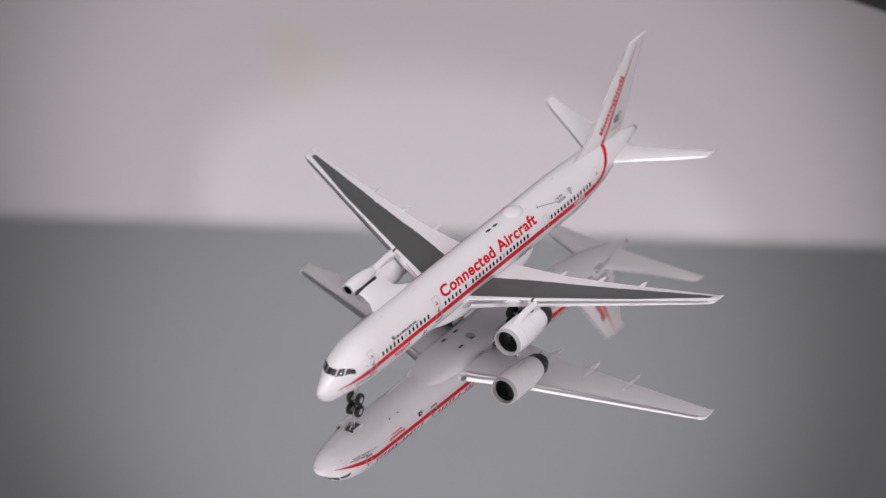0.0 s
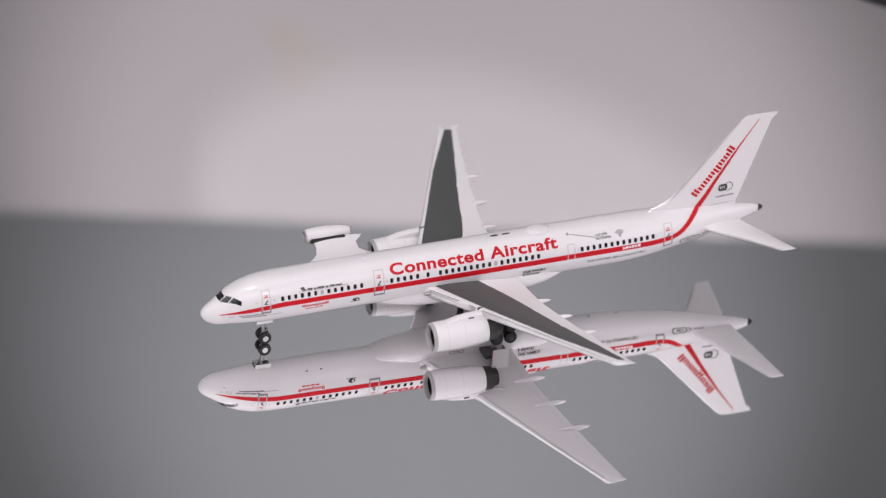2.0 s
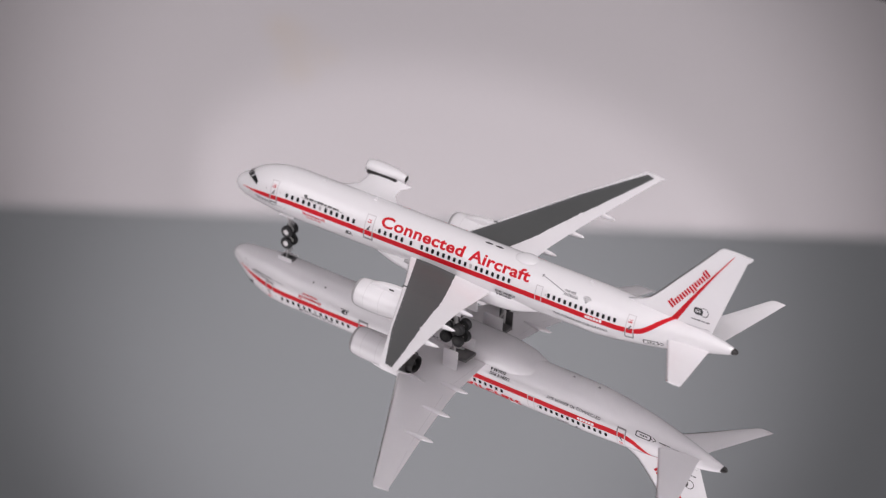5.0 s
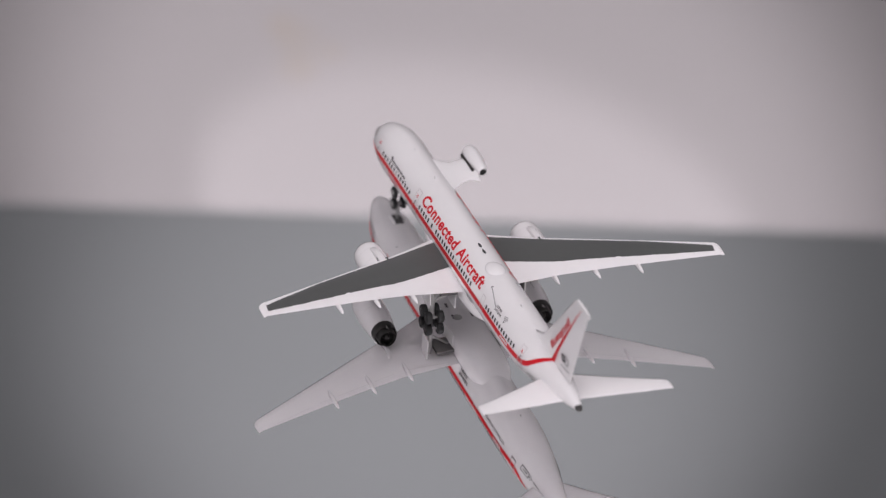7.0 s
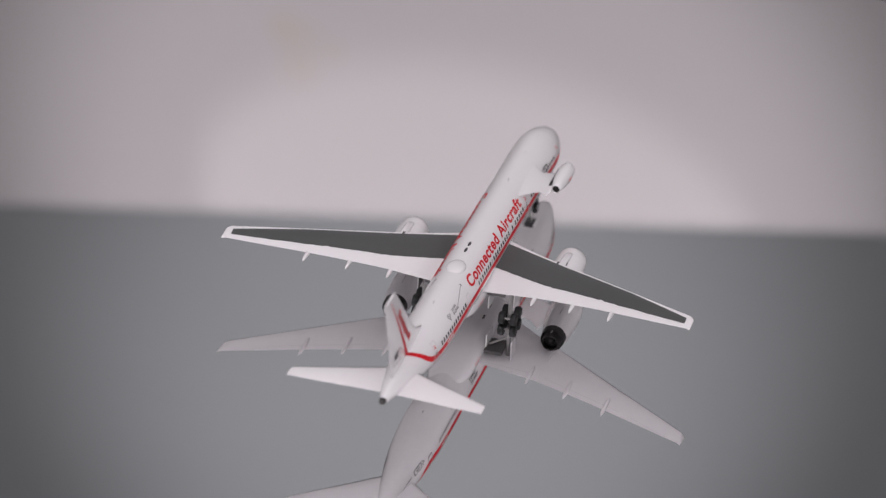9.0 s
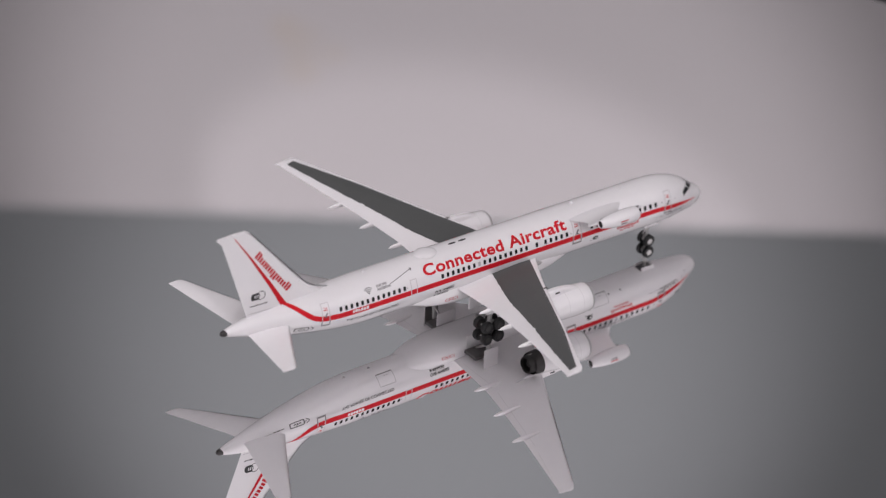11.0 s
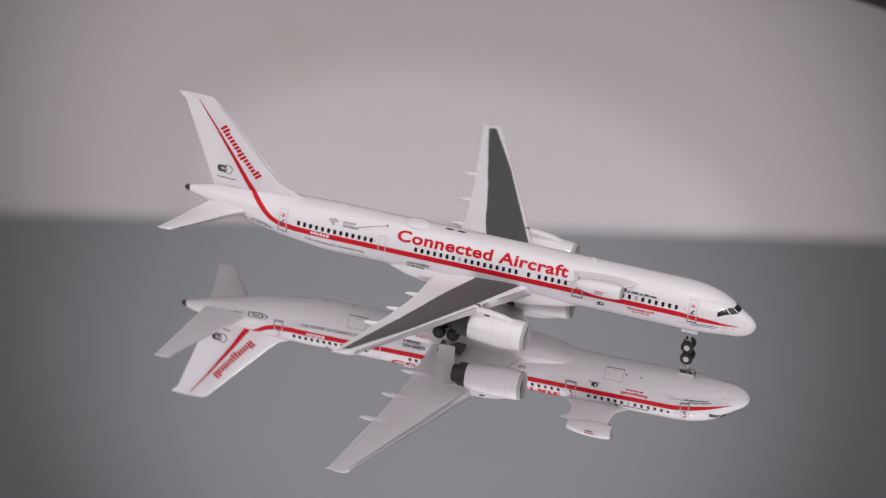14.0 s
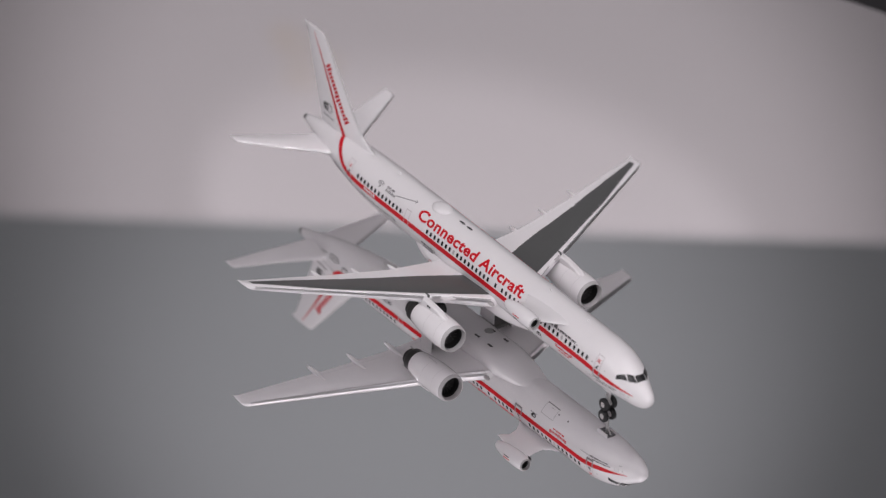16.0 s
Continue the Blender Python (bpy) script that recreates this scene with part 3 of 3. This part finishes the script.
        ring += [(x, -y, zz) for x, y, zz in ring[2::-1]]
        rings.append(ring)
    part("leading_edge", skin(rings, closed=False), CHROME, fin, "bare metal leading edge")
    return fin


build_fin()


# ---- tailplanes ----
def build_tailplane(side):
    rows = [(1.0, -45.7, -56.0, 11.15, 0.75), (3.0, -47.3, -56.3, 11.35, 0.7), (8, -50.5, -57.6, 12.05, 0.58), (14, -54.15, -59.1, 12.85, 0.45), (18.3, -56.75, -60.2, 13.5, 0.34), (19.0, -57.3, -60.4, 13.6, 0.26), (19.25, -57.9, -60.4, 13.65, 0.12)]
    cs = [0, 0.015, 0.05, 0.12, 0.25, 0.45, 0.7, 0.9, 1.0]
    rings = []
    for y, le, te, z, big in rows:
        top = [(le + (te - le) * c, side * y, z + big * max(0.05, thick(c))) for c in cs]
        low = [(le + (te - le) * c, side * y, z - big * max(0.05, thick(c))) for c in cs]
        rings.append(top + low[-2:0:-1])
    ob = part("tailplane", skin(rings), WING_WHITE, aircraft)
    le = [[(r[1] + 0.06 - 0.3 * abs(k - 1), side * r[0], r[3] + (1 - k) * (r[4] * 0.42 + 0.04)) for k in range(3)] for r in rows[1:-1]]
    part("leading_edge", skin(le, closed=False), CHROME, ob)
    return ob


for side in (1, -1):
    build_tailplane(side)


# ---- wings ----
W_LE = [(0, 14.7), (5, 12.0), (13, 7.3), (17, 5.4), (47.0, -9.95), (47.6, -10.5), (47.85, -11.1)]
W_TE = [(0, -7.1), (5, -7.1), (15.5, -7.5), (18, -7.8), (28, -9.6), (47.0, -13.8), (47.6, -14.2), (47.85, -14.3)]
W_Z = [(0, 7.6), (5, 8.0), (17, 9.25), (47.9, 12.9)]
W_T = [(0, 1.5), (5, 1.38), (17, 1.05), (47.0, 0.55), (47.6, 0.36), (47.85, 0.12)]
pick = lambda table, y: float(np.interp(y, [p[0] for p in table], [p[1] for p in table]))


def blunt(c):
    """Half thickness of the wing's section: a round, blunt nose and a thin tail."""
    if c < 0.03:
        return 0.86 * math.sqrt(1 - (1 - c / 0.03) ** 2)
    if c < 0.25:
        return 0.86 + 0.14 * math.sin((c - 0.03) / 0.22 * math.pi / 2)
    return max(0.03, 1 - ((c - 0.25) / 0.75) ** 1.35)


def wing_z(x, y, low=False):
    """Height of the wing's upper (or lower) skin."""
    le, te = pick(W_LE, y), pick(W_TE, y)
    c = min(max((le - x) / (le - te), 0.0), 1.0)
    h = pick(W_T, y) * max(0.04, blunt(c))
    return pick(W_Z, y) + (-0.8 * h if low else h) - 0.25 * c


def build_wing(side):
    cs = [0, 0.002, 0.007, 0.015, 0.025, 0.035, 0.07, 0.13, 0.25, 0.4, 0.55, 0.7, 0.85, 1.0]
    ys = [0, 2.5, 5, 8, 11, 14, 15.5, 17, 20, 24, 28, 32, 36, 40, 44, 47.0, 47.6, 47.85]
    rings = []
    for y in ys:
        le, te = pick(W_LE, y), pick(W_TE, y)
        xs = [le + (te - le) * c for c in cs]
        rings.append([(x, side * y, wing_z(x, y)) for x in xs] + [(x, side * y, wing_z(x, y, True)) for x in xs[-2:0:-1]])
    wing = part("wing", skin(rings), WING_WHITE, aircraft, "white swept wing with a dark grey panel")

    # dark panel over the wing box
    rear = [(4.0, 1.3), (14.0, -2.6), (30.0, -7.4), (40.0, -10.6), (46.3, -12.5)]
    front = [(4.2, 10.6), (16.0, 4.9), (33.5, -3.6), (46.3, -10.9)]
    rnd = random.Random(5)
    drift = 0.0
    bm = bmesh.new()
    rows = []
    for y in np.linspace(4.4, 46.4, 90):
        drift = 0.72 * drift + rnd.uniform(-0.07, 0.07) + (rnd.choice((-0.22, 0.2)) if rnd.random() < 0.06 else 0.0)
        a, b = pick(front, y), pick(rear, y) + drift * min(1.0, (46.6 - y) / 12)
        rows.append([bm.verts.new((a + (b - a) * k / 8, side * y, wing_z(a + (b - a) * k / 8, y) + 0.035)) for k in range(9)])
    for p, q in zip(rows, rows[1:]):
        for k in range(8):
            bm.faces.new((p[k], p[k + 1], q[k + 1], q[k]))
    part("grey_panel", bm, GREY, wing, "dark grey painted wing panel")

    # bare metal slats, in two lengths with a gap at the engine
    for y0, y1 in ((5.2, 15.4), (16.9, 46.6)):
        rings = []
        for y in np.linspace(y0, y1, 18):
            le, te = pick(W_LE, y), pick(W_TE, y)
            ring = []
            for c, low in ((0.007, False), (0.002, False), (0.0, False), (0.002, True), (0.007, True), (0.02, True), (0.035, True), (0.05, True)):
                x = le + (te - le) * c
                ring.append((x + (0.05 if c == 0 else 0.0), side * y, wing_z(x, y, low) + (-0.04 if low else 0.03)))
            rings.append(ring)
        part("slat", skin(rings, closed=False), CHROME, wing, "bare metal slat")
        line = []
        for y in np.linspace(y0, y1, 18):
            le, te = pick(W_LE, y), pick(W_TE, y)
            line.append([(le + (te - le) * c, side * y, wing_z(le + (te - le) * c, y) + 0.03) for c in (0.0085, 0.0125)])
        part("slat_seam", skin(line, closed=False), SILL, wing)
    # slat end notch, and a row of fine marks behind the slat
    le = pick(W_LE, 16.2)
    part("slat_gap", box(le - 0.9, le + 0.1, side * 16.0 - 0.22, side * 16.0 + 0.22, wing_z(le - 0.3, 16) - 0.5, wing_z(le - 0.7, 16) + 0.05, 0.03), GREY, wing)
    for y in np.arange(19, 40, 2.6):
        x = pick(front, y) - 0.25
        part("rivet_mark", box(x - 0.06, x + 0.06, side * y - 0.12, side * y + 0.12, wing_z(x, y), wing_z(x, y) + 0.06), PALE_INK, wing, smooth=False)

    # landing light housing at the root
    part("landing_light", lathe([(13.0, 0.05), (12.8, 0.3), (12.2, 0.45), (11.2, 0.42), (10.6, 0.1)], (side * 5.3, 8.25), 16), GEAR, wing, "small grey landing light")
    # flap track fairings
    for y, end in ((14.8, -10.1), (22.9, -11.4), (31.2, -13.2)):
        rings = []
        for s in np.linspace(0, 1, 14):
            x = end + (1 - s) * 6.8
            r = 0.54 * max(0.03, math.sin(math.pi * min(1.0, 0.04 + s * 0.98)) ** 0.42)
            z = pick(W_Z, y) - 0.62 - 0.02 * s
            rings.append([(x, side * y + 0.8 * r * math.cos(2 * math.pi * i / 14), z + r * math.sin(2 * math.pi * i / 14)) for i in range(14)])
        part("flap_fairing", skin(rings), WING_WHITE, wing)
    # outlines of flap and aileron on the lower skin
    for y0, x0, y1, x1 in ((6.0, -6.2, 15.0, -5.6), (17.5, -6.0, 34.0, -9.6), (36.0, -10.3, 44.5, -13.0)):
        pts = [(x0 + (x1 - x0) * k / 6, y0 + (y1 - y0) * k / 6) for k in range(7)]
        bm = bmesh.new()
        rws = [[bm.verts.new((x + q, side * y, wing_z(x + q, y, True) - 0.03)) for q in (-0.04, 0.04)] for x, y in pts]
        for p, q in zip(rws, rws[1:]):
            bm.faces.new((p[0], p[1], q[1], q[0]))
        part("flap_seam", bm, FAINT, wing)
    return wing


for side in (1, -1):
    build_wing(side)


# ---- engines ----
def build_engine(side):
    y, z = side * 16.5, 5.35
    cowl = part("engine", lathe([(15.75, 2.62), (15.6, 2.8), (15.1, 2.93), (14.0, 3.03), (12.0, 3.1), (10.0, 3.08), (8.0, 2.98), (6.0, 2.78), (4.4, 2.55), (4.3, 2.5), (4.4, 2.42), (5.2, 2.4)], (y, z), 48), WHITE, aircraft, "white underwing jet engine")
    part("intake_lip", lathe([(14.9, 2.3), (15.6, 2.36), (15.88, 2.5), (15.84, 2.66), (15.55, 2.83), (15.2, 2.935)], (y, z), 48), LIP, cowl, "pale grey intake lip")
    part("intake_duct", lathe([(14.95, 2.32), (13.4, 2.25), (13.4, 0.02)], (y, z), 40), HOLE, cowl)
    part("fan_spinner", lathe([(14.3, 0.02), (14.1, 0.25), (13.45, 0.6)], (y, z), 20), FAN, cowl)
    for k in range(18):
        bm = box(13.42, 13.5, -0.2, 0.2, 0.55, 2.2)
        bmesh.ops.rotate(bm, cent=(13.5, 0, 0), matrix=Matrix.Rotation(0.5, 3, "Z"), verts=bm.verts)
        bmesh.ops.rotate(bm, cent=(0, 0, 0), matrix=Matrix.Rotation(2 * math.pi * k / 18, 3, "X"), verts=bm.verts)
        bmesh.ops.translate(bm, vec=(0, y, z), verts=bm.verts)
        part("fan_blade", bm, FAN, cowl, smooth=False)
    part("exhaust", lathe([(5.2, 2.42), (4.2, 2.44), (3.2, 2.38), (2.5, 2.3), (2.42, 2.24), (2.5, 2.18), (3.3, 2.16), (3.3, 1.7)], (y, z), 40), DARK_METAL, cowl, "dark metal exhaust nozzle")
    core = part("exhaust_core", lathe([(3.35, 1.92), (2.6, 1.9), (1.5, 1.76), (1.3, 1.7), (1.24, 1.6), (1.3, 1.5), (1.9, 1.46)], (y, z), 36), DARK_METAL, cowl, "dark metal core nozzle")
    part("core_hole", lathe([(1.85, 1.47), (2.6, 1.4), (2.6, 0.02)], (y, z), 32), HOLE, core)
    part("exhaust_plug", lathe([(2.6, 0.75), (2.1, 0.6), (1.75, 0.3), (1.65, 0.01)], (y, z), 20), DARK_METAL, cowl)
    for x in (12.9, 9.3):
        r = 3.1 if x < 11 else 3.085
        part("cowl_seam", lathe([(x + 0.04, r), (x + 0.04, r + 0.012), (x - 0.04, r + 0.012), (x - 0.04, r)], (y, z), 48), FAINT, cowl)
    for k in range(6):
        part("cowl_mark", rod((10.4 - 0.5 * k, y, z - 3.06), (10.4 - 0.5 * k, y, z - 3.16), 0.1, 8), SEAM, cowl)
    # pylon from the cowl's crown to the wing
    rings = []
    top = [(13.6, 8.1), (12.4, 8.75), (10.5, 9.3), (8.0, 9.6), (5.6, 9.65), (3.0, 9.2), (-1.0, 8.9)]
    low = [(13.6, 8.0), (12.4, 7.9), (10.5, 7.9), (8.0, 7.8), (5.6, 7.6), (3.0, 7.5), (-1.0, 8.4)]
    for (x, zt), (_, zl) in zip(top, low):
        w = 0.75 if 3 < x < 13 else 0.35
        rings.append([(x, y - w, zl), (x, y + w, zl), (x, y + w * 0.95, zt - 0.3), (x, y + w * 0.5, zt), (x, y - w * 0.5, zt), (x, y - w * 0.95, zt - 0.3)])
    part("pylon", skin(rings), WHITE, cowl)
    part("pylon_vent", box(7.1, 8.2, y + side * 0.74 - 0.05, y + side * 0.74 + 0.05, 8.7, 9.0), HOLE, cowl, smooth=False)
    part("drain_mast", skin([[(x, y - 0.12, z - 2.0 - d), (x, y + 0.12, z - 2.0 - d), (x - 0.8, y + 0.08, z - 2.3 - d), (x - 0.8, y - 0.08, z - 2.3 - d)] for x, d in ((4.0, 0), (2.2, 0.1))]), GEAR, cowl, smooth=False)


for side in (1, -1):
    build_engine(side)


def build_test_engine():
    """The small extra engine on a stub high on the starboard side."""
    y, z = -10.1, 16.1
    cowl = part("test_engine", lathe([(32.6, 1.12), (32.45, 1.32), (31.6, 1.52), (30.0, 1.62), (28.0, 1.58), (26.0, 1.4), (24.4, 1.12), (23.4, 0.85), (23.3, 0.78), (24.0, 0.72)], (y, z), 40), WHITE, aircraft, "small white test engine on a stub")
    part("intake_lip", lathe([(32.0, 0.95), (32.5, 0.98), (32.68, 1.08), (32.62, 1.2), (32.4, 1.34)], (y, z), 36), LIP, cowl)
    part("intake_duct", lathe([(32.1, 0.97), (31.0, 0.9), (31.0, 0.02)], (y, z), 30), HOLE, cowl)
    part("exhaust", lathe([(24.0, 0.74), (23.5, 0.72), (23.5, 0.02)], (y, z), 24), HOLE, cowl)
    # shadow in the joint of stub and engine, built as a dark box
    part("pylon_gap_shade", box(24.6, 32.0, y + 1.3, y + 1.9, z - 0.85, z + 0.15, 0.25), DARK_METAL, cowl, "dark box for the shadowed joint between stub and engine")
    part("small_writing", box(27.4, 29.3, y - 1.65, y - 1.56, z + 0.06, z + 0.2), RED, cowl, smooth=False)
    part("small_writing", box(27.5, 29.0, y - 1.65, y - 1.56, z - 0.45, z - 0.3), INK, cowl, smooth=False)
    # stub: a flared root on the fuselage that narrows to the engine
    rings = []
    for yy, x0, x1, zc, t in ((-2.0, 35.0, 19.8, 14.6, 0.35), (-3.0, 34.2, 20.5, 14.45, 0.55), (-4.2, 32.9, 21.8, 14.35, 0.72), (-5.5, 31.7, 22.9, 14.45, 0.75), (-7.2, 31.2, 22.9, 15.0, 0.72), (-8.3, 31.2, 21.6, 15.35, 0.7), (-8.8, 31.3, 21.2, 15.5, 0.66), (-9.2, 31.2, 23.6, 15.6, 0.6)):
        ring = []
        for c in (0, 0.03, 0.1, 0.25, 0.5, 0.75, 0.92, 1.0):
            ring.append((x0 + (x1 - x0) * c, yy, zc + t * max(0.06, thick(c))))
        for c in (0.92, 0.75, 0.5, 0.25, 0.1, 0.03):
            ring.append((x0 + (x1 - x0) * c, yy, zc - t * max(0.06, thick(c))))
        rings.append(ring)
    part("stub_pylon", skin(rings), WHITE, cowl)


build_test_engine()


# ---- roof fittings ----
def build_roof():
    rings = []
    for s in np.linspace(0, 1, 16):
        x = -10.0 - 5.4 * s
        r = max(0.02, math.sin(math.pi * (0.02 + 0.96 * s)) ** 0.5)
        rings.append([(x, 1.95 * r * math.cos(2 * math.pi * i / 24), 15.42 + 0.86 * r * math.sin(2 * math.pi * i / 24)) for i in range(24)])
    part("radome", skin(rings), WHITE, aircraft, "white roof radome")
    for x in (-3.5, -6.0):
        bm = flat_oval(0, 0, 0.95, 0.3, 20)
        for v in bm.verts:
            v.co = surf(x + v.co.x, 90 - math.degrees(v.co.y / 4.9), 1, 0.04)
        part("roof_mark", bm, BLACK, fuselage, "black oval roof mark")
    for x, hgt in ((24.0, 0.7), (-27.6, 0.5), (36.5, 0.3)):
        zc, h, w = section(x)
        z = zc + h
        part("blade_antenna", skin([[(x + 0.5, 0.09, z - 0.1), (x + 0.5, -0.09, z - 0.1), (x - 0.5, -0.07, z - 0.1), (x - 0.5, 0.07, z - 0.1)], [(x - 0.1, 0.05, z + hgt), (x - 0.1, -0.05, z + hgt), (x - 0.6, -0.04, z + hgt), (x - 0.6, 0.04, z + hgt)]]), WHITE, aircraft, smooth=False)
    for x in (14.5, -25.0, -31.0):
        zc, h, w = section(x)
        z = zc - h
        part("blade_antenna", skin([[(x + 0.4, 0.08, z + 0.1), (x + 0.4, -0.08, z + 0.1), (x - 0.4, -0.06, z + 0.1), (x - 0.4, 0.06, z + 0.1)], [(x - 0.1, 0.04, z - 0.4), (x - 0.1, -0.04, z - 0.4), (x - 0.4, -0.03, z - 0.4), (x - 0.4, 0.03, z - 0.4)]]), PALE_INK, aircraft, smooth=False)
    part("belly_outlet", lathe([(0.0, 0.02), (0.0, 0.95), (0.12, 1.0), (0.2, 0.95)], (0, 0), 24), GEAR, aircraft)
    ob = bpy.data.objects["belly_outlet"]
    ob.matrix_local = pose(0.0035, 0.0012, 0.00378, 0, -90, 0)
    part("tail_tip", lathe([(-60.3, 0.72), (-60.9, 0.66), (-61.3, 0.5), (-61.5, 0.3), (-61.3, 0.02)], (0, 12.32), 24), DARK_METAL, aircraft, "dark tail exhaust tip")
    for side in (1, -1):
        for k, (y, x) in enumerate(((1.4, 3.8), (1.4, 8.2))):
            part("belly_mark", box(x - 0.7, x + 0.7, side * y * 1.4 - 0.22, side * y * 1.4 + 0.22, 3.78, 3.9, 0.02), INK, aircraft, smooth=False)


build_roof()


# ---- landing gear ----
MIRROR_Z = -0.45


def ground(x):
    """Height of the mirror under the model, in the model's own level plan."""
    return MIRROR_Z + (math.tan(radians(PITCH)) + TILT) * x


def build_wheel(parent, x, y, r, w, disc=HUB):
    z = ground(x) + r
    prof = [(-w / 2, 0.42 * r), (-w / 2, 0.86 * r), (-w * 0.36, 0.97 * r), (0, r), (w * 0.36, 0.97 * r), (w / 2, 0.86 * r), (w / 2, 0.42 * r)]
    bm = skin([[(x + q * math.cos(2 * math.pi * i / 28), y + p, z + q * math.sin(2 * math.pi * i / 28)) for i in range(28)] for p, q in prof], caps=True)
    wheel = part("wheel", bm, RUBBER, parent, "black tyre")
    hub = [(-w * 0.53, 0.02), (-w * 0.54, 0.25 * r), (-w * 0.52, 0.45 * r), (w * 0.52, 0.45 * r), (w * 0.54, 0.25 * r), (w * 0.53, 0.02)]
    part("hub", skin([[(x + q * math.cos(2 * math.pi * i / 20), y + p, z + q * math.sin(2 * math.pi * i / 20)) for i in range(20)] for p, q in hub]), disc, wheel, "silver hub" if disc is HUB else "dark hub")


def build_gear():
    x = 44.4
    nose = part("nose_gear", rod((x, 0, ground(x) + 1.2), (x + 0.3, 0, 6.3), 0.34, 16), GEAR, aircraft, "nose landing gear with two wheels")
    # dark plate paints in the shade of the nose wheel bay
    part("bay_shade_plate", box(x - 1.5, x + 1.8, -0.95, 0.95, 5.25, 5.6, 0.04), INK, nose)
    part("axle", rod((x, -1.0, ground(x) + 1.25), (x, 1.0, ground(x) + 1.25), 0.2), GEAR, nose)
    part("drag_strut", rod((x + 0.1, 0, 3.6), (x + 2.0, 0, 5.9), 0.18), GEAR, nose)
    part("torque_link", merge(rod((x - 0.2, 0, 2.2), (x - 0.9, 0, 2.9), 0.14), rod((x - 0.9, 0, 2.9), (x - 0.2, 0, 3.8), 0.14)), GEAR, nose)
    for s in (1, -1):
        part("gear_door", box(x - 1.5, x + 1.8, s * 1.05 - 0.09, s * 1.05 + 0.09, 4.8, 6.2, 0.06), WHITE, nose)
        build_wheel(nose, x, s * 0.95, 1.3, 0.85)
    for s in (1, -1):
        x, y = -2.4, s * 8.9
        leg = part("main_gear", rod((x, y, ground(x) + 1.2), (x + 0.4, y, 8.3), 0.48, 16), GEAR, aircraft, "main landing gear with four wheels")
        part("bogie_beam", rod((x + 1.55, y, ground(x) + 1.25), (x - 1.55, y, ground(x) + 1.25), 0.32), GEAR, leg)
        part("side_strut", rod((x, y - s * 0.2, 3.4), (x + 0.3, y - s * 4.2, 6.2), 0.24), GEAR, leg)
        part("gear_door", box(x - 1.6, x + 1.9, y + s * 1.0 - 0.1, y + s * 1.0 + 0.1, 3.6, 8.0, 0.06), WHITE, leg)
        # shade inside the door and in the bay, painted as two dark pieces
        part("door_shade_panel", box(x - 1.45, x + 1.75, y + s * 0.86 - 0.035, y + s * 0.86 + 0.035, 3.75, 7.8, 0.02), GEAR_SHADE, leg, "dark panel for the shaded inner face of the gear door")
        part("bay_shade_plate", box(x - 2.4, x + 2.6, min(s * 3.2, s * 8.2), max(s * 3.2, s * 8.2), 5.9, 6.6, 0.05), GEAR_SHADE, leg, "dark plate for the shaded wheel bay")
        part("bay_door", box(x - 2.2, x + 2.4, s * 4.9 - 0.12, s * 4.9 + 0.12, 2.6, 5.4, 0.06), WHITE, leg)
        for dx in (1.45, -1.45):
            part("axle", rod((x + dx, y - 1.4, ground(x + dx) + 1.27), (x + dx, y + 1.4, ground(x + dx) + 1.27), 0.18), GEAR, leg)
            for dy in (1.22, -1.22):
                build_wheel(leg, x + dx, y + dy, 1.3, 1.15, DARK_METAL)


build_gear()


# ---- what moves ----
def motions():
    """The turntable and the model on it turn together."""
    wobble = Matrix.Rotation(TILT, 4, Vector((0.10, -1.0, 0.0)))
    off = Matrix.Translation((0.0017, -0.0021, MIRROR_Z * MM))
    sit = pose(0, SHIFT_Y * MM, 0) @ pose(0, 0, 0, 0, PITCH, 0)
    walk(turntable, [(t, pose(0, 0, 0, 0, 0, a) @ off @ wobble) for t, a in HEADINGS])
    walk(aircraft, [(t, pose(0, 0, 0, 0, 0, a) @ sit) for t, a in HEADINGS])


motions()
